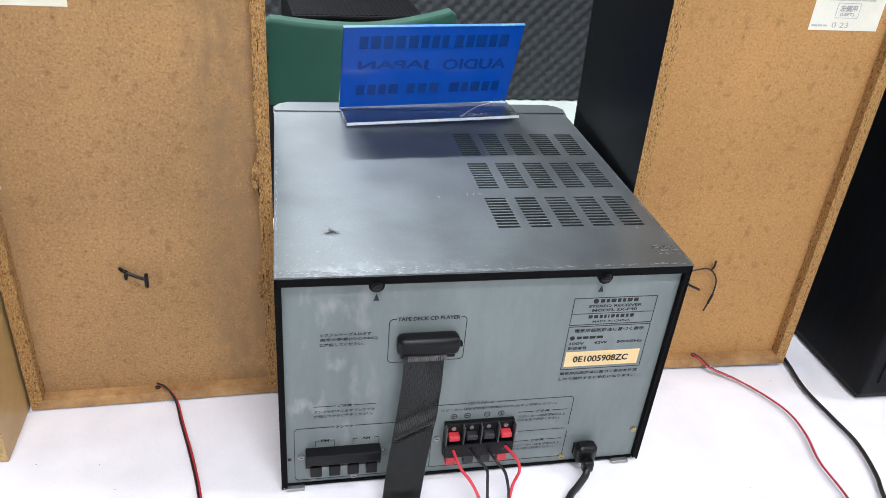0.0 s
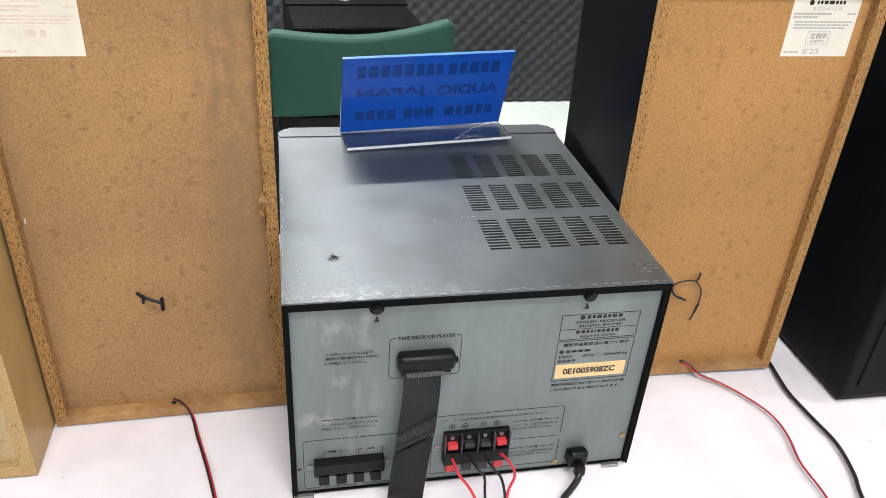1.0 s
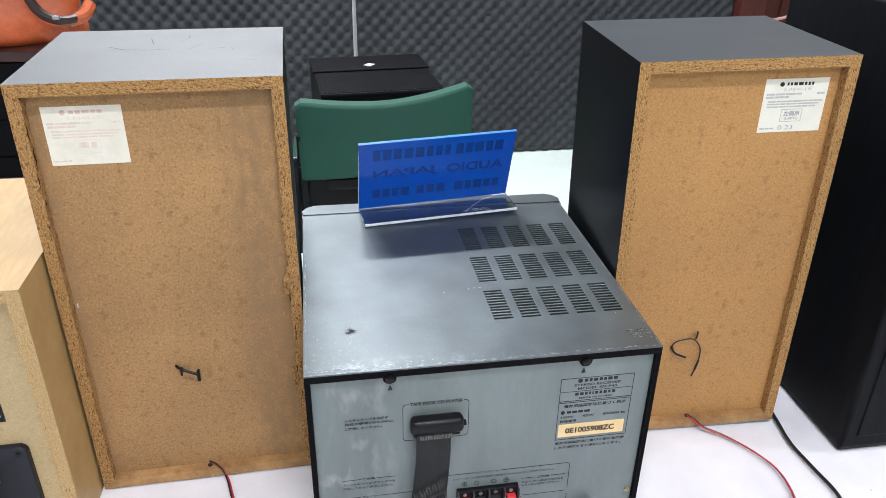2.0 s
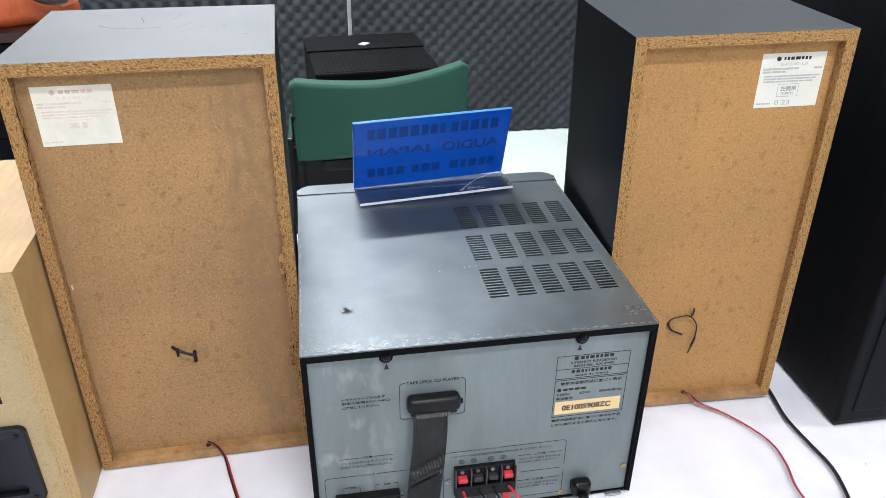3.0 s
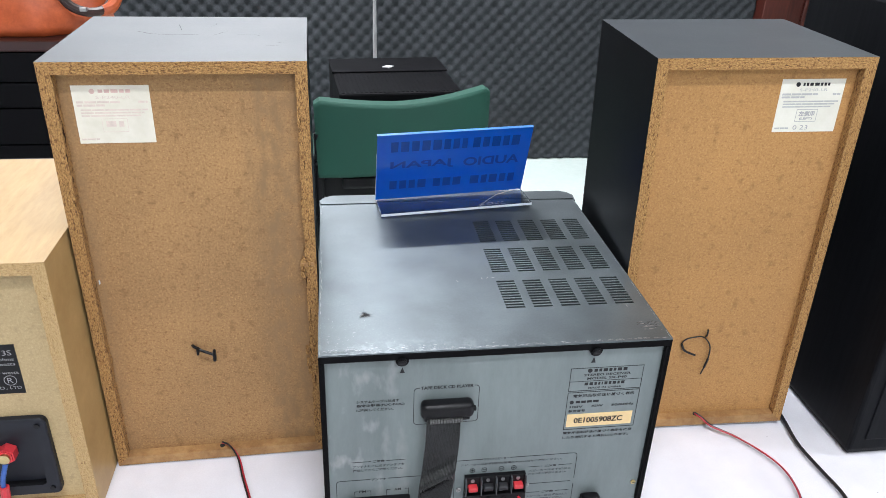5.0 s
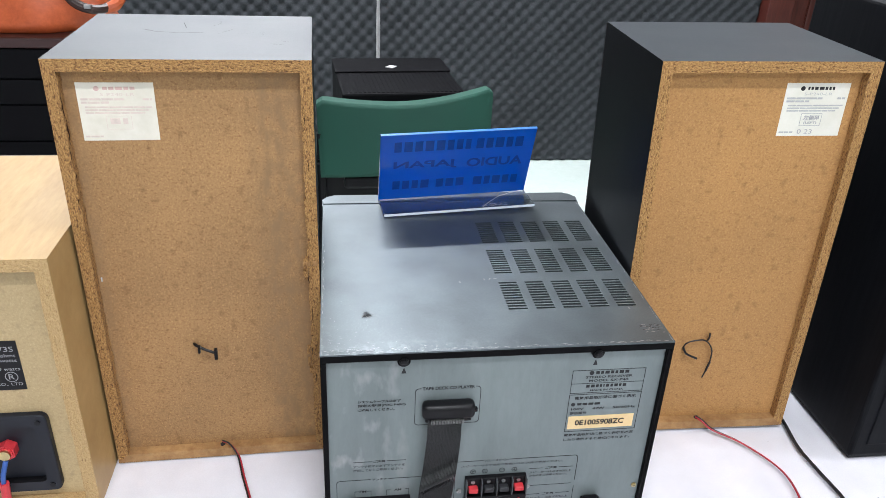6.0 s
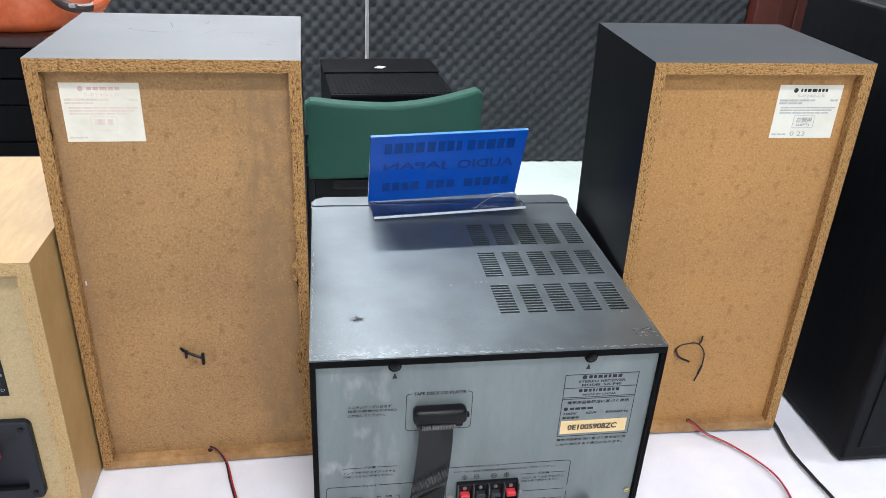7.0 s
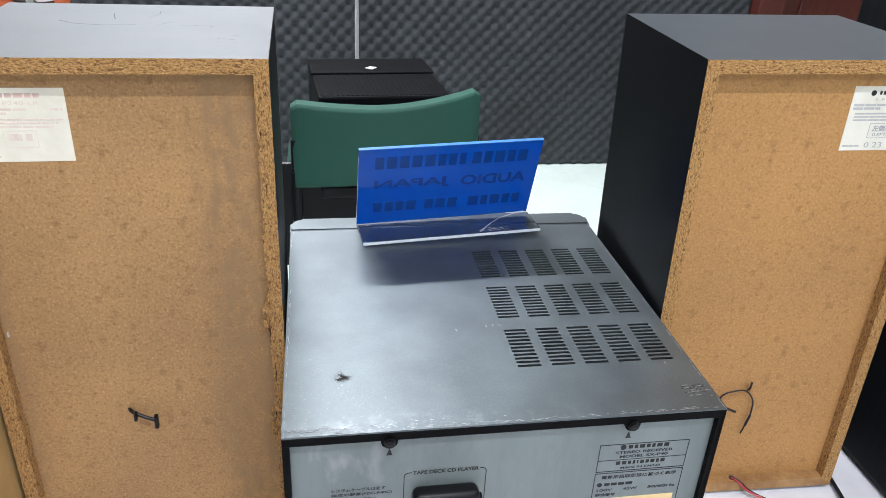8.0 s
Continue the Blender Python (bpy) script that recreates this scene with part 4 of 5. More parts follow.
def dent_marks():
    """A dark starred gouge and a few dark nicks on the lid."""
    bm = bmesh.new()
    rnd = random.Random(17)
    z = RTOP + 0.00035
    for k in range(14):
        a, ln, w = rnd.uniform(0, math.pi), rnd.uniform(0.005, 0.013), rnd.uniform(0.00015, 0.0004)
        c = Vector((0.0365 + rnd.gauss(0, 0.0012), 0.0530 + rnd.gauss(0, 0.0018)))
        d, q = Vector((math.cos(a), math.sin(a))), Vector((-math.sin(a), math.cos(a))) * w
        bm.faces.new([bm.verts.new((p.x, p.y, z)) for p in (c - d * ln / 2, c + q, c + d * ln / 2, c - q)])
    for k in range(26):
        a, ln = rnd.uniform(-0.3, 0.6), rnd.uniform(0.001, 0.004)
        c = Vector((0.259 + rnd.uniform(-0.008, 0.008), 0.0215 + rnd.uniform(-0.005, 0.004)))
        d, q = Vector((math.cos(a), math.sin(a))), Vector((-math.sin(a), math.cos(a))) * rnd.uniform(0.0002, 0.0007)
        bm.faces.new([bm.verts.new((p.x, p.y, z)) for p in (c - d * ln / 2, c + q, c + d * ln / 2, c - q)])
    return bm


def panel_print(pan):
    """All the print on the rear panel; its face stands at y = 0.0044."""
    y = 0.0044
    Z = -TABLE - 0.0025
    def outline(*a, **k):
        part("printed_frame", rounded_outline(*a, **k), "ink", pan)
    def words(t, x0, x1, z, h, m="ink"):
        lettering(t, x0, x1, z + Z, h, y - 0.00025, m, pan)
    def rule(x0, x1, z):
        part("printed_line", line(x0, z + Z, x1, z + Z, y, 0.0004), "ink", pan)
    for x in (0.062, 0.2115):
        bm = bmesh.new()
        v = [bm.verts.new((x + dx, y - 0.0002, 0.9175 + Z + dz)) for dx, dz in ((-0.0019, -0.0055), (0.0019, -0.0055), (0, 0))]
        bm.faces.new(v)
        part("printed_arrow", bm, "ink", pan)
    # system socket
    outline(0.0712, 0.1222, 0.8615 + Z, 0.8968 + Z, 0.003, y, 0.0005, gaps=((0.0755, 0.1185),))
    words("TAPE DECK CD PLAYER", 0.0765, 0.1175, 0.8952, 0.0030)
    words("システムケーブルは必ず", 0.0270, 0.0600, 0.8855, 0.0027)
    words("指定の製番(PDC-P40C)", 0.0270, 0.0640, 0.8815, 0.0029)
    words("に接続してください。", 0.0270, 0.0555, 0.8775, 0.0027)
    # aerial
    rule(0.0230, 0.0375, 0.8265)
    rule(0.0500, 0.0650, 0.8265)
    words("ご注意", 0.0390, 0.0485, 0.8252, 0.0027)
    words("アンテナ端子に必ずアンテナを", 0.0230, 0.0645, 0.8205, 0.0027, "ink_panel")
    words("接続してからご使用ください。", 0.0230, 0.0630, 0.8165, 0.0027, "ink_panel")
    outline(0.0095, 0.0900, 0.7580 + Z, 0.8075 + Z, 0.003, y, 0.0005, gaps=((0.0365, 0.0515),), sides="TLB")
    words("アンテナ", 0.0380, 0.0500, 0.8062, 0.0022)
    for x0, x1, t in ((0.0240, 0.0372, "FM"), (0.0500, 0.0682, "AM")):
        part("printed_line", line(x0, 0.7895 + Z, x0, 0.7950 + Z, y, 0.0004), "ink", pan)
        part("printed_line", line(x1, 0.7895 + Z, x1, 0.7950 + Z, y, 0.0004), "ink", pan)
        rule(x0, x0 + 0.003, 0.7950)
        rule(x1 - 0.003, x1, 0.7950)
        words(t, (x0 + x1) / 2 - 0.0028, (x0 + x1) / 2 + 0.0028, 0.7938, 0.0024)
    # rating label
    part("printed_frame", rounded_outline(0.1945, 0.2540, 0.8850 + Z, 0.9070 + Z, 0, y, 0.0005), "ink", pan)
    rule(0.1945, 0.2540, 0.8942)
    part("printed_frame", rounded_outline(0.1945, 0.2540, 0.8462 + Z, 0.8835 + Z, 0, y, 0.0005), "ink", pan)
    part("logo_mark", disc(0.2100, y - 0.0001, 0.9044 + Z, 0.0019, 0.0004), "ink", pan)
    bars(0.2135, 0.2405, 0.9031 + Z, 0.0027, y, "ink", pan, 4, word=0.0040, name="logo_bar")
    words("STEREO RECEIVER", 0.2055, 0.2440, 0.8992, 0.0022)
    words("MODEL SX-P40", 0.2085, 0.2410, 0.8957, 0.0023)
    bars(0.2070, 0.2410, 0.8902 + Z, 0.0026, y, "ink", pan, 6, word=0.0022, name="logo_bar")
    words("MADE IN CHINA", 0.2105, 0.2380, 0.8866, 0.0018)
    words("電気用品取締法に基づく表示", 0.1990, 0.2500, 0.8785, 0.0032)
    part("logo_mark", disc(0.1985, y - 0.0001, 0.8738 + Z, 0.0017, 0.0004), "ink", pan)
    bars(0.2018, 0.2220, 0.8728 + Z, 0.0021, y, "ink", pan, 5, word=0.0032, name="logo_bar")
    words("100V", 0.1972, 0.2080, 0.8680, 0.0023)
    words("42W", 0.2150, 0.2250, 0.8680, 0.0023)
    words("50/60Hz", 0.2320, 0.2512, 0.8680, 0.0023)
    words("製造番号", 0.1965, 0.2105, 0.8637, 0.0026)
    st = part("serial_sticker", box(0.1962, 0.2512, y - 0.0003, y, 0.8488 + Z, 0.8617 + Z), "sticker", pan, "yellowed serial number sticker")
    lettering("0E1005908ZC", 0.2020, 0.2432, 0.8525 + Z, 0.0056, y - 0.0006, "ink", st)
    words("電気用品取締法に基づく表示を改変", 0.1945, 0.2535, 0.8412, 0.0027)
    words("したり消除すると違反になります。", 0.1945, 0.2510, 0.8363, 0.0027)
    # loudspeaker terminals
    outline(0.1000, 0.2095, 0.7900 + Z, 0.8205 + Z, 0.003, y, 0.0005, gaps=((0.1290, 0.1520),), sides="TR")
    outline(0.1000, 0.2095, 0.7605 + Z, 0.7890 + Z, 0.003, y, 0.0005, sides="RB")
    rule(0.1690, 0.2065, 0.7895)
    part("printed_line", line(0.1062, 0.7610 + Z, 0.1062, 0.8200 + Z, y, 0.0005), "ink", pan)
    words("フロントスピーカー", 0.1300, 0.1510, 0.8192, 0.0024)
    words("スピーカーは必ず指定の型番(S-P240-LR)をご使用ください。", 0.1110, 0.1970, 0.8140, 0.0026, "ink_panel")
    for x, plus in ((0.1210, True), (0.1310, False), (0.1455, False), (0.1560, True)):
        bm = bmesh.new()
        q = [(x + 0.0021 * math.cos(a), 0.8090 + Z + 0.0021 * math.sin(a)) for a in (2 * math.pi * k / 16 for k in range(17))]
        for (ax, az), (bx, bz) in zip(q, q[1:]):
            line(ax, az, bx, bz, y, 0.0005, bm)
        line(x - 0.0011, 0.8090 + Z, x + 0.0011, 0.8090 + Z, y, 0.0005, bm)
        if plus:
            line(x, 0.8079 + Z, x, 0.8101 + Z, y, 0.0005, bm)
        part("polarity_mark", bm, "ink", pan)
    for z in (0.8085, 0.7795):
        rule(0.1690, 0.1800, z)
        rule(0.1945, 0.2060, z)
        words("ご注意", 0.1825, 0.1925, z - 0.0013, 0.0026)
        words("スピーカーは必ず8Ω以上", 0.1690, 0.2055, z - 0.0055, 0.0025, "ink_panel")
        words("のものをご使用ください。", 0.1690, 0.2020, z - 0.0090, 0.0025, "ink_panel")


def panel_fittings(r):
    """Sockets, clamps and screws on the rear panel."""
    y, Z = 0.0044, -TABLE - 0.0012
    # system plug with its ribbon
    plug = part("system_plug", box(0.0758, 0.1172, -0.0080, y, 0.8725 + Z, 0.8865 + Z, 0.0045, 4), "plastic", r, "rounded black multi-pin plug", smooth=True)
    part("plug_shell", box(0.0785, 0.1145, -0.0045, y, 0.8690 + Z, 0.8745 + Z, 0.001), "plastic", plug)
    for k in range(22):
        part("pin_rib", box(0.0826 + 0.00119 * k, 0.0826 + 0.00119 * k + 0.0007, -0.0082, -0.004, 0.8700 + Z, 0.8735 + Z), "rib_grey", plug)
    part("plug_latch", box(0.1168, 0.1192, -0.004, 0.0, 0.8770 + Z, 0.8800 + Z, 0.0005), "plastic", plug)
    # aerial clamp
    ant = part("aerial_clamp", box(0.0170, 0.0692, -0.0050, y, 0.7790 + Z, 0.7880 + Z, 0.0008), "plastic", r, "black spring aerial clamp")
    part("clamp_base", box(0.0168, 0.0695, -0.0015, y, 0.7735 + Z, 0.7791 + Z, 0.0006), "plastic", ant)
    for x in (0.0240, 0.0370, 0.0500, 0.0630):
        part("clamp_lever", box(x - 0.0040, x + 0.0040, -0.0040, 0.003, 0.7668 + Z, 0.7760 + Z, 0.0008), "plastic", ant)
    # loudspeaker clamp
    sp = part("speaker_clamp", box(0.1145, 0.1660, 0.0, y, 0.7745 + Z, 0.8040 + Z, 0.0006), "plastic", r, "speaker terminal block with red and black levers")
    for x in (0.1140, 0.1268, 0.1396, 0.1524, 0.1643):
        part("divider", box(x + 0.0005, x + 0.0015, -0.0050, 0.0, 0.7880 + Z, 0.8040 + Z, 0.0003), "plastic_grey", sp)
    part("clamp_front", box(0.1147, 0.1658, -0.0048, 0.0, 0.7757 + Z, 0.7878 + Z, 0.0008), "plastic", sp)
    for x, m in ((0.1208, "plastic_red"), (0.1338, "lever_black"), (0.1464, "lever_black"), (0.1592, "plastic_red")):
        part("lever", box(x - 0.0040, x + 0.0040, -0.0055, 0.001, 0.7925 + Z, 0.7968 + Z, 0.001), m, sp)
        part("lever_screw", disc(x, -0.0004, 0.8005 + Z, 0.0016, 0.001), "steel", sp)
        part("wire_hole", box(x - 0.0020, x + 0.0020, -0.0052, -0.0044, 0.7815 + Z, 0.7832 + Z), "dark_inside", sp)
        part("lever_tail", box(x - 0.0037, x + 0.0037, -0.0025, y, 0.7665 + Z, 0.7757 + Z, 0.0006), m, sp)
    # mains inlet
    part("inlet", box(0.2172, 0.2318, 0.003, y, 0.7610 + Z, 0.7725 + Z, 0.001), "plastic", r)
    for x, z, m in ((0.0140, 0.7800, "steel"), (0.0715, 0.7800, "steel"), (0.1100, 0.7880, "steel"), (0.1683, 0.7885, "steel"),
                    (0.2090, 0.7592, "brass"), (0.2650 - 0.0015, 0.7820, "brass"), (0.0510, 0.7575, "steel")):
        s = part("screw", disc(x, y - 0.0009, z + Z, 0.0022, 0.0018, bevel=0.0005), m, r)
        part("screw_slot", box(x - 0.0012, x + 0.0012, y - 0.0020, y - 0.0017, z + Z - 0.0002, z + Z + 0.0002), "dark_inside", s)
    part("square_hole", box(0.0048, 0.0072, y - 0.0004, y, 0.7768 + Z, 0.7790 + Z), "dark_inside", r)


def ribbon_cable():
    """A flat black ribbon of parallel leads, hanging from the plug and lying out over the cloth."""
    way = smooth_path([(0.0935, -0.0060, 0.8705), (0.0925, -0.0100, 0.852), (0.0895, -0.0145, 0.825), (0.0860, -0.0185, 0.798), (0.0825, -0.0235, 0.772), (0.0800, -0.034, 0.7575), (0.0770, -0.070, 0.7530), (0.0740, -0.16, 0.7525)], 22)
    bm = bmesh.new()
    leads, half = 24, 0.0131
    prev = None
    for i, p in enumerate(way):
        d = (way[min(i + 1, len(way) - 1)] - way[max(i - 1, 0)]).normalized()
        f = i / (len(way) - 1)
        side = Vector((1, -0.10 - 0.14 * math.sin(f * 5.0), 0.0)).normalized()
        side = (side - d * side.dot(d)).normalized()
        nrm = side.cross(d)
        out = nrm if nrm.y < 0 or nrm.z > 0.7 else -nrm
        ring = []
        n = leads * 4
        for k in range(n + 1):
            u = k / n
            bulge = 0.0008 * abs(math.sin(math.pi * u * leads))
            kink = 0.0068 * math.exp(-((f - 0.36 + 0.11 * u) / 0.034) ** 2) + 0.0016 * math.exp(-((f - 0.60 + 0.05 * u) / 0.05) ** 2)
            ring.append(bm.verts.new(p + side * (2 * u - 1) * half + out * (kink + bulge)))
        back = [bm.verts.new(p + side * s * half - out * 0.0004) for s in (1, -1)]
        ring += back
        if prev:
            for k in range(len(ring)):
                bm.faces.new((prev[k], prev[(k + 1) % len(ring)], ring[(k + 1) % len(ring)], ring[k]))
        prev = ring
    ob = obj("ribbon_cable", bm, "ribbon", True)
    tagged(ob, "flat black ribbon cable hanging from the receiver", "cable")


def pair_cable(name, pts, r, label, a0, a1):
    """A red and a black lead side by side."""
    c = thing(name, *pts[0], label=label, category="cable")
    way = smooth_path(pts, 8)
    o = Vector(pts[0])
    for s, m, nm in ((1, "wire_red_deep", "red_lead"), (-1, "wire_black", "black_lead")):
        q = []
        for i, p in enumerate(way):
            d = (way[min(i + 1, len(way) - 1)] - way[max(i - 1, 0)]).normalized()
            side = d.cross(Vector((0, 0, 1)))
            side = side.normalized() if side.length > 1e-4 else Vector((1, 0, 0))
            up = side.cross(d)
            a = a0 + (a1 - a0) * min(1.0, i / len(way) * 3.0)
            q.append(p - o + s * r * (math.cos(a) * side + 0.6 * math.sin(a) * up))
        part(nm, tube(q, r, smooth=False), m, c)
    return c


def single_cable(name, pts, r, mat, label):
    ob = obj(name, tube(pts, r), mat, True)
    return tagged(ob, label, "cable")


def cables():
    ribbon_cable()
    pair_cable("speaker_cable", [(-0.0960, 0.1085, 0.7640), (-0.0885, 0.1035, 0.7635), (-0.0805, 0.0940, 0.7570), (-0.0745, 0.0730, 0.7527), (-0.0660, 0.0430, 0.7525), (-0.0590, 0.0150, 0.7525), (-0.0550, -0.0050, 0.7525), (-0.045, -0.06, 0.7525), (-0.02, -0.15, 0.7525), (0.03, -0.24, 0.7525)], 0.00080,
               "twin red and black speaker cable from the loudspeaker back", -1.5, -2.9)
    pair_cable("speaker_cable", [(0.3705, 0.1075, 0.7630), (0.3755, 0.1010, 0.7615), (0.3840, 0.0940, 0.7560), (0.4030, 0.0795, 0.7533), (0.4190, 0.0560, 0.7528), (0.4275, 0.0330, 0.7528), (0.4265, 0.0080, 0.7528), (0.4195, -0.0210, 0.7528), (0.4190, -0.0570, 0.7528), (0.41, -0.12, 0.7528), (0.37, -0.22, 0.7528)], 0.00085,
               "twin red and black speaker cable curving over the cloth", -1.4, 1.0)
    single_cable("black_cable", [(0.4720, 0.1500, 0.7525), (0.4670, 0.1040, 0.7525), (0.4610, 0.0650, 0.7525), (0.4630, 0.0290, 0.7525), (0.4655, -0.0040, 0.7525), (0.4585, -0.0370, 0.7525), (0.4490, -0.0600, 0.7525), (0.43, -0.12, 0.7525), (0.40, -0.25, 0.7525)], 0.0017, "wire_black", "black cable lying on the cloth")
    for pts, m in (([(0.1208, -0.0040, 0.7820), (0.1235, -0.0180, 0.7790), (0.1300, -0.0235, 0.7715), (0.1350, -0.0310, 0.7640), (0.1390, -0.0450, 0.7560), (0.143, -0.08, 0.7525), (0.15, -0.2, 0.7525)], "wire_red"),
                   ([(0.1338, -0.0040, 0.7820), (0.1375, -0.0170, 0.7825), (0.1430, -0.0200, 0.7760), (0.1430, -0.0260, 0.7660), (0.1420, -0.0380, 0.7570), (0.141, -0.08, 0.7525), (0.145, -0.2, 0.7525)], "wire_black"),
                   ([(0.1464, -0.0040, 0.7820), (0.1500, -0.0170, 0.7810), (0.1560, -0.0210, 0.7740), (0.1580, -0.0280, 0.7650), (0.1570, -0.0400, 0.7560), (0.155, -0.08, 0.7525), (0.15, -0.2, 0.7525)], "wire_black"),
                   ([(0.1592, -0.0040, 0.7825), (0.1640, -0.0180, 0.7835), (0.1665, -0.0220, 0.7750), (0.1610, -0.0270, 0.7640), (0.1575, -0.0400, 0.7565), (0.158, -0.08, 0.7525), (0.155, -0.2, 0.7525)], "wire_red")):
        single_cable("speaker_wire", pts, 0.0011, m, "thin %s speaker wire clamped in the receiver" % ("red" if m == "wire_red" else "black"))
    single_cable("pink_cable", [(1.87, 2.523, 0.655), (1.95, 2.523, 0.664), (2.03, 2.522, 0.684), (2.2, 2.522, 0.700), (2.6, 2.522, 0.705)], 0.006, "pink", "pale pink cable tacked across the door frame")
    p = thing("power_plug", 0.2245, 0.0, 0.7545, label="black mains plug in the receiver's inlet with its cord", category="plug")
    part("plug_body", box(-0.0080, 0.0084, -0.0080, 0.0030, 0.0050, 0.0212, 0.004, 4), "plastic", p)
    part("strain_relief", box(-0.0045, 0.0040, -0.0150, -0.008, 0.003, 0.013, 0.002), "plastic", p)
    part("cord", tube([(0.0, -0.012, 0.0075), (-0.003, -0.017, 0.003), (-0.011, -0.024, 0.0003), (-0.022, -0.035, -0.0010), (-0.046, -0.075, -0.0012), (-0.065, -0.13, -0.0012), (-0.07, -0.23, -0.0012)], 0.0027), "wire_black", p)


# ---- desk sign ----
def desk_sign():
    s = thing("desk_sign", 0.0573, 0.2747, TABLE + RTOP + 0.0012, 4.94, "bent acrylic desk sign with blue film and mirrored lettering", "sign")
    s.rotation_euler.y = radians(-1.14)
    W, tk = 0.1594, 0.0026
    # flange lying on the lid
    part("flange", box(0, W, -0.0400, 0.0, 0.0, tk, 0.0006), "clear", s, "clear acrylic foot with a cracked corner")
    # opaque white strip paints the glint along the clear front edge
    part("edge_glint", box(0.0003, W - 0.0003, -0.0407, -0.0400, 0.0001, tk - 0.0001), "edge_white", s, "white strip for the glint on the polished front edge")
    bm = bmesh.new()
    rnd = random.Random(4)
    p = [(0.104, -0.0385), (0.114, -0.027), (0.128, -0.014), (0.146, -0.006), (0.157, -0.002)]
    for (x0, y0), (x1, y1) in zip(p, p[1:]):
        q = Vector((-(y1 - y0), x1 - x0)).normalized() * 0.0005
        bm.faces.new([bm.verts.new((a + t * q.x, b + t * q.y, tk + 0.0003)) for a, b, t in ((x0, y0, 1), (x1, y1, 1), (x1, y1, -1), (x0, y0, -1))])
    for k in range(26):
        a = rnd.uniform(0, math.pi)
        r = 0.010 * math.sqrt(rnd.random())
        x, y = 0.118 + 1.5 * r * math.cos(a), -0.0385 + 0.9 * r * math.sin(a)
        bm.faces.new([bm.verts.new((x + dx, y + dy, tk + 0.0003)) for dx, dy in ((-0.002, 0), (0, 0.0004), (0.002, 0.0003), (0, -0.0004))])
    part("crack", bm, "white_plastic", s, "white crack lines")
    # leaning sheet: local axes u along x, v up the sheet, built flat and turned
    lean = math.atan2(0.0285, 0.0816)
    hgt = math.hypot(0.0285, 0.0816)
    turn = pose(0, 0, 0.0, math.degrees(lean))
    sheet_bm = box(0, W, -tk / 2, tk / 2, 0.0015, hgt, 0.0004)
    bmesh.ops.transform(sheet_bm, verts=sheet_bm.verts, matrix=turn)
    face = part("face_sheet", sheet_bm, "blue", s, "deep blue film on clear acrylic")
    rim = box(0, W, -tk / 2 - 0.0002, tk / 2 + 0.0002, hgt, hgt + 0.0005)
    bmesh.ops.transform(rim, verts=rim.verts, matrix=turn)
    part("cut_edge", rim, "blue_edge", face, "pale polished edge")
    y = -tk / 2 - 0.0003
    made = []
    def strip(x0, x1, z0, h, seed, word):
        rnd, x = random.Random(seed), x0
        while x < x1 - 0.002:
            w = min(word * rnd.uniform(0.75, 1.15), x1 - x)
            made.append(part("name_bar", sheet(x, x + w, z0, z0 + h, y), "blue_deep", face))
            x += w + 0.0028
    strip(0.014, 0.092, 0.0655, 0.0125, 3, 0.0085)
    strip(0.098, 0.150, 0.0655, 0.0125, 7, 0.0085)
    strip(0.014, 0.052, 0.0165, 0.0110, 9, 0.0080)
    strip(0.060, 0.092, 0.0165, 0.0110, 12, 0.0080)
    strip(0.100, 0.148, 0.0165, 0.0110, 15, 0.0080)
    made.append(lettering("JAPAN", 0.014, 0.080, 0.0415, 0.0115, y, "blue_deep", face, True))
    made.append(lettering("AUDIO", 0.090, 0.150, 0.0415, 0.0115, y, "blue_deep", face, True))
    for ob in made:
        ob.data.transform(turn)


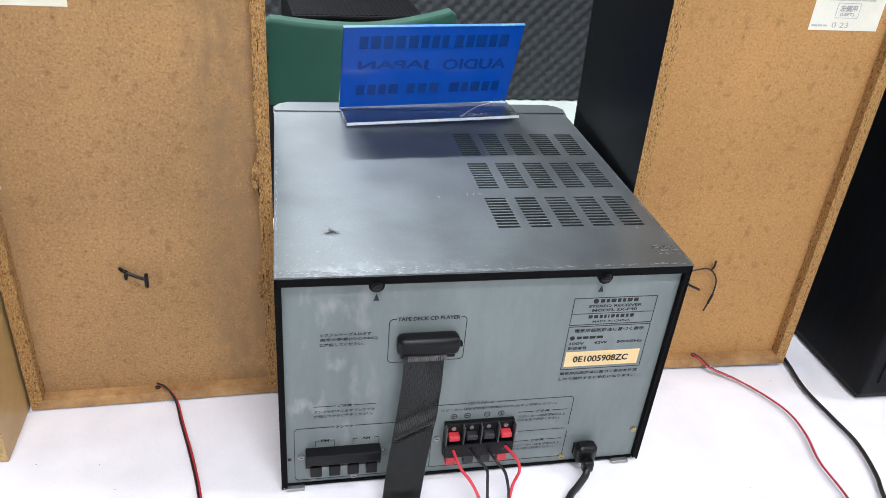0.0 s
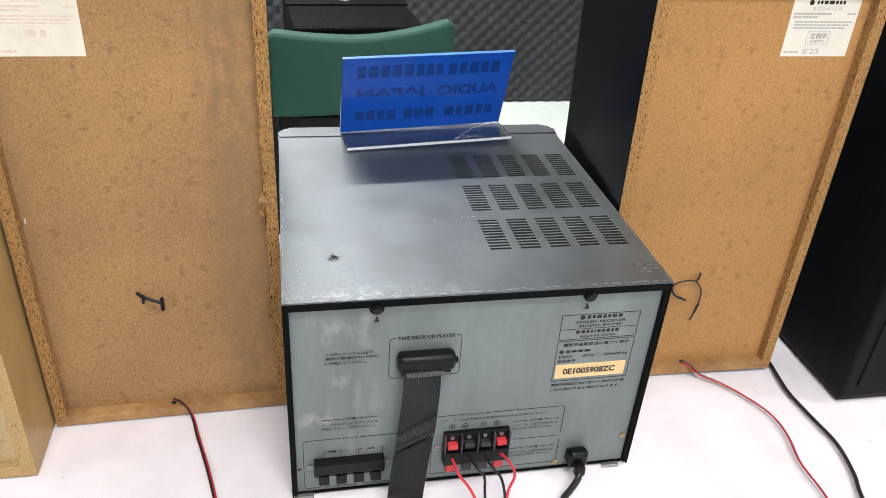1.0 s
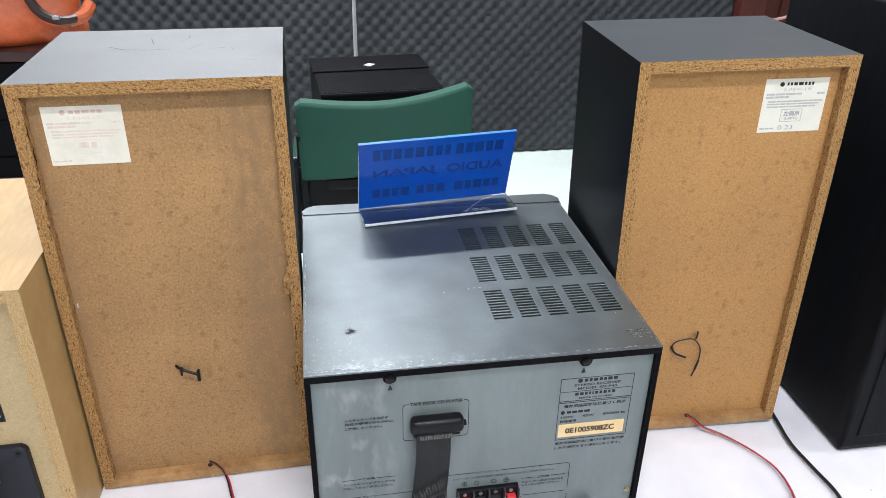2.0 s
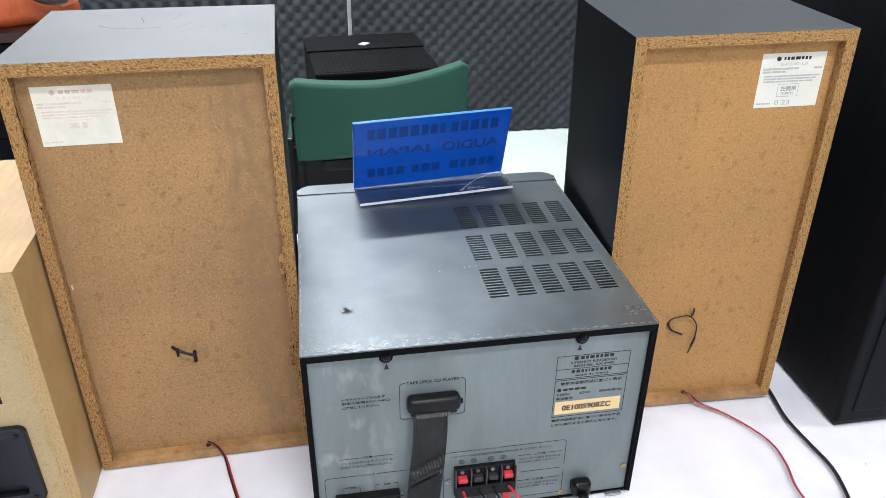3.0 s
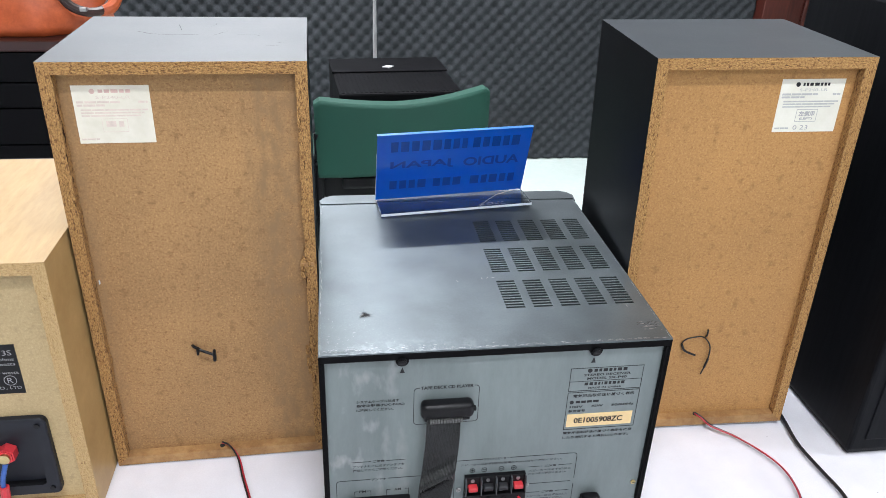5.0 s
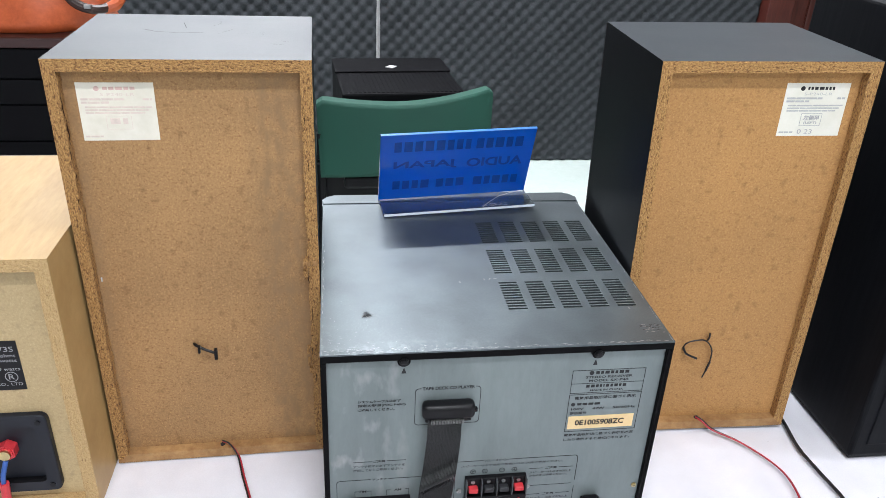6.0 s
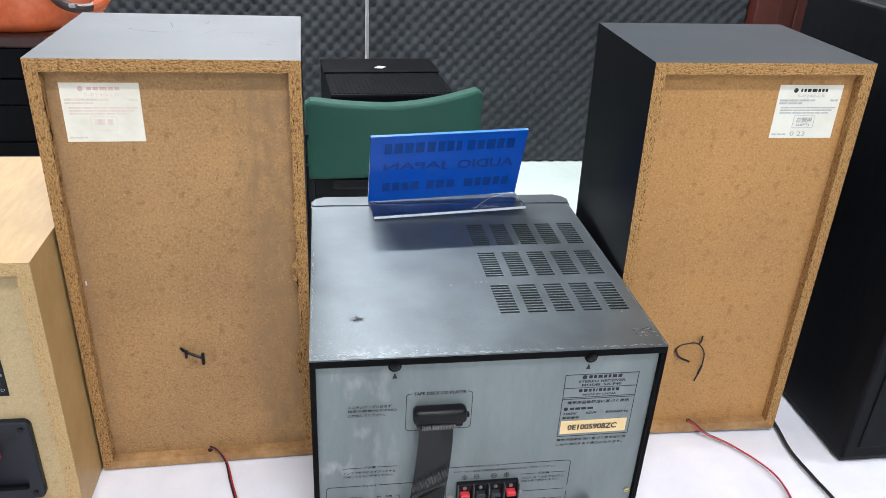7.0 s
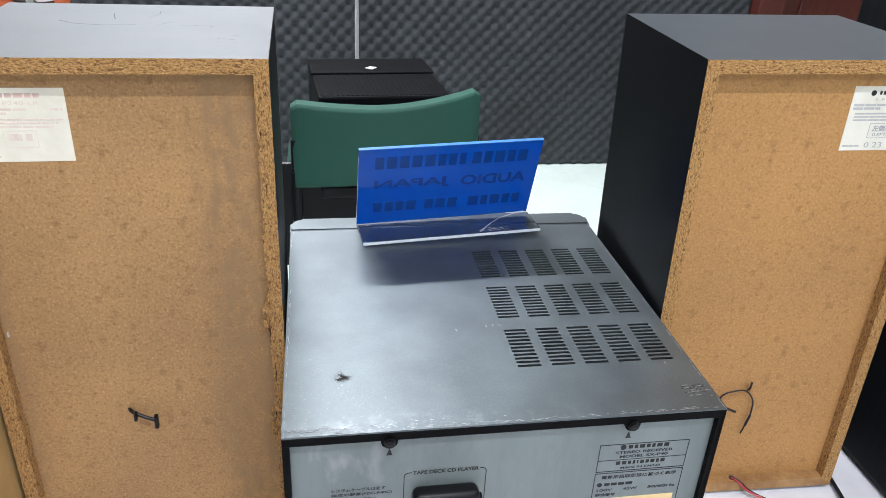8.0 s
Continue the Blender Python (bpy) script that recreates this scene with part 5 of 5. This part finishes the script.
# ---- things behind the table ----
def chair():
    c = thing("chair", 0.1700, 1.16, FLOOR, label="green padded chair with a curved backrest and black frame", category="chair")
    h = -FLOOR
    bm = bmesh.new()
    n, m = 30, 16
    front, back = [], []
    for i in range(n + 1):
        u = i / n
        x = -0.198 + 0.396 * u
        top = 0.773 + 0.030 * max(0, (u - 0.42) / 0.58) ** 1.6 + 0.003 * max(0, (0.25 - u) / 0.25) ** 2
        low = 0.602 + 0.05 * u
        corner = 0.012 * (max(0, (0.05 - u) / 0.05) ** 2 + max(0, (u - 0.96) / 0.04) ** 2)
        yc = -0.075 * math.cos((u - 0.5) * 2.2) + 0.055
        fr, bk = [], []
        for j in range(m + 1):
            v = j / m
            z = low + (top - corner - low) * v
            puff = 0.004 * (max(0.0, 1 - abs(2 * v - 1) ** 6)) * (max(0.0, 1 - abs(2 * u - 1) ** 8))
            lean = 0.03 * v
            xx = x + (0.006 * (1 - v) if u < 0.5 else -0.006 * (1 - v) * (u > 0.9))
            fr.append(bm.verts.new((xx, yc - 0.016 - puff + lean, z + h)))
            bk.append(bm.verts.new((xx, yc + 0.016 + puff + lean, z + h)))
        front.append(fr)
        back.append(bk)
    for g, flip in ((front, False), (back, True)):
        for i in range(n):
            for j in range(m):
                q = (g[i][j], g[i + 1][j], g[i + 1][j + 1], g[i][j + 1])
                bm.faces.new(q[::-1] if flip else q)
    for i in range(n):
        bm.faces.new((front[i][m], front[i + 1][m], back[i + 1][m], back[i][m]))
        bm.faces.new((front[i + 1][0], front[i][0], back[i][0], back[i + 1][0]))
    for j in range(m):
        bm.faces.new((front[0][j], front[0][j + 1], back[0][j + 1], back[0][j]))
        bm.faces.new((front[n][j + 1], front[n][j], back[n][j], back[n][j + 1]))
    rest = part("backrest", bm, "green", c, "green cloth-covered curved backrest", smooth=True)
    for poly in rest.data.polygons[2 * n * m:]:
        poly.use_smooth = False
    part("seat", box(-0.22, 0.22, 0.06, 0.48, 0.40, 0.46, 0.02, 3), "green", c)
    part("back_bar", box(-0.140, 0.20, -0.01, 0.03, 0.478, 0.508, 0.008, 3), "plastic", c, "glossy black plastic bar")
    part("back_shell", box(-0.228, 0.195, 0.035, 0.05, 0.30, 0.545, 0.005), "plastic", c)
    for x in (-0.19, 0.19):
        part("back_post", tube([(x, 0.02, 0.38), (x, 0.03, 0.5), (x, 0.03, 0.60)], 0.011), "plastic", c)
        part("leg", tube([(x, 0.02, 0.0), (x, 0.02, 0.40)], 0.012, smooth=False), "plastic", c)
        part("leg", tube([(x, 0.44, 0.0), (x, 0.44, 0.40)], 0.012, smooth=False), "plastic", c)


def black_amplifier():
    st = thing("stand", 0.177, 1.59, FLOOR, 4.0, label="black box stand behind the green chair", category="stand")
    part("stand_body", box(-0.17, 0.17, -0.17, 0.17, 0.0, 0.50, 0.004), "black_vinyl", st)
    a = thing("amplifier", 0.177, 1.59, FLOOR + 0.50, 4.0, label="black slab amplifier with a ribbed lid", category="amplifier")
    top = 0.732 - FLOOR - 0.50
    part("case", box(-0.158, 0.158, -0.17, 0.178, 0.008, top - 0.0056, 0.006, 2), "matte_black", a)
    part("lid", box(-0.160, 0.160, 0.03, 0.18, top - 0.0055, top, 0.002), "matte_black", a)
    for k in range(26):
        x = -0.150 + 0.0116 * k
        part("lid_rib", box(x, x + 0.007, -0.165, 0.028, top - 0.0055, top - 0.0042, 0.0005, 1), "matte_black", a)
    part("white_badge", badge(top), "white_plastic", a, "small white diamond badge")
    for x in (-0.13, 0.13):
        for y in (-0.14, 0.14):
            part("foot", disc(x, y, 0.004, 0.014, 0.008, "z"), "matte_black", a)
    single_cable("white_cable", [(0.142, 1.785, 0.64), (0.142, 1.80, 0.78), (0.143, 1.80, 1.2), (0.145, 1.80, 2.0), (0.147, 1.80, CEIL)], 0.0055, "white_plastic", "white cable running straight up behind the amplifier")


def badge(top):
    bm = bmesh.new()
    q = [(-0.018, 0.068), (0.000, 0.056), (0.016, 0.076), (-0.002, 0.087)]
    lo = [bm.verts.new((x, y, top)) for x, y in q]
    hi = [bm.verts.new((x, y, top + 0.002)) for x, y in q]
    bm.faces.new(hi)
    bm.faces.new(lo[::-1])
    for k in range(4):
        bm.faces.new((lo[k], lo[(k + 1) % 4], hi[(k + 1) % 4], hi[k]))
    return bm


def drawer_chest():
    c = thing("drawer_chest", -0.915, 1.02, FLOOR, label="black chest of shallow drawers with a dark brown top", category="cabinet")
    H = 0.963 - FLOOR
    part("body", box(-0.48, 0.48, -0.10, 0.14, 0.0, H - 0.018), "matte_black", c)
    part("top_board", box(-0.495, 0.495, -0.122, 0.15, H - 0.018, H, 0.003), "dark_wood", c, "dark brown wooden top board")
    z = H - 0.020
    for hh in (0.052, 0.045, 0.066, 0.10, 0.12, 0.14, 0.15, 0.16):
        part("drawer", box(-0.478, 0.478, -0.118, -0.10, z - hh + 0.002, z, 0.002), "matte_black", c)
        z -= hh


def handbag():
    b = thing("handbag", -0.608, 1.00, 0.963, 4, "creased orange leather handbag on the chest", "handbag")
    bm = bmesh.new()
    n, m = 48, 14
    rings = []
    for j in range(m + 1):
        v = j / m
        ring = []
        wide = 0.235 - 0.03 * v ** 2
        deep = (0.085 - 0.055 * v) * (1 if v > 0.02 else 0.93)
        for i in range(n):
            a = 2 * math.pi * i / n
            ca, sa = math.cos(a), math.sin(a)
            x = wide * math.copysign(abs(ca) ** 0.55, ca)
            y = deep * math.copysign(abs(sa) ** 0.7, sa)
            fold = 0.026 * noise.noise((x * 13, v * 3, sa * 2)) + 0.016 * abs(noise.noise((x * 21 + 5 + v * 3, v * 4, sa))) + 0.006 * noise.noise((x * 45, v * 9, sa))
            ring.append(bm.verts.new((x + fold * 0.5, y + fold, 0.001 + 0.20 * v + 0.008 * noise.noise((x * 9, 1, 0)) * v)))
        rings.append(ring)
    for a, c in zip(rings, rings[1:]):
        for i in range(n):
            bm.faces.new((a[i], a[(i + 1) % n], c[(i + 1) % n], c[i]))
    bm.faces.new(rings[0][::-1])
    bm.faces.new(rings[-1])
    part("bag_body", bm, "leather", b, "orange leather body with soft folds", smooth=True)
    strap = part("strap", tube([(0.160, -0.078, 0.160), (0.168, -0.088, 0.100), (0.185, -0.090, 0.058), (0.212, -0.083, 0.042), (0.236, -0.060, 0.042), (0.247, -0.010, 0.055)], 0.008), "leather_dark", b, "dark brown leather strap")
    part("buckle", box(0.203, 0.215, -0.095, -0.086, 0.044, 0.051, 0.0015), "steel", strap)
    part("strap_tab", tube([(0.222, -0.066, 0.036), (0.246, -0.058, 0.044), (0.256, -0.04, 0.060)], 0.010), "leather", strap)
    part("stud", disc(-0.045, -0.088, 0.082, 0.006, 0.004), "steel", b)


M["ink_panel"] = plain("worn_grey_print", (0.045, 0.05, 0.055), rough=0.6, bump=0)
M["cover_top"] = M["cover"]
room()
foam_panel(-3.1, 1.76, FLOOR + 0.004, 1.28, 2.618, 2.595)
# unseen upper sheet, added to darken the lid's reflection; wall stays white at left
foam_panel(0.15, 1.76, 1.282, CEIL - 0.004, 2.618, 2.595)
door()
table()
lint()
receiver()
speakers()
beech_speaker()
black_speaker()
desk_sign()
cables()
chair()
black_amplifier()
drawer_chest()
handbag()
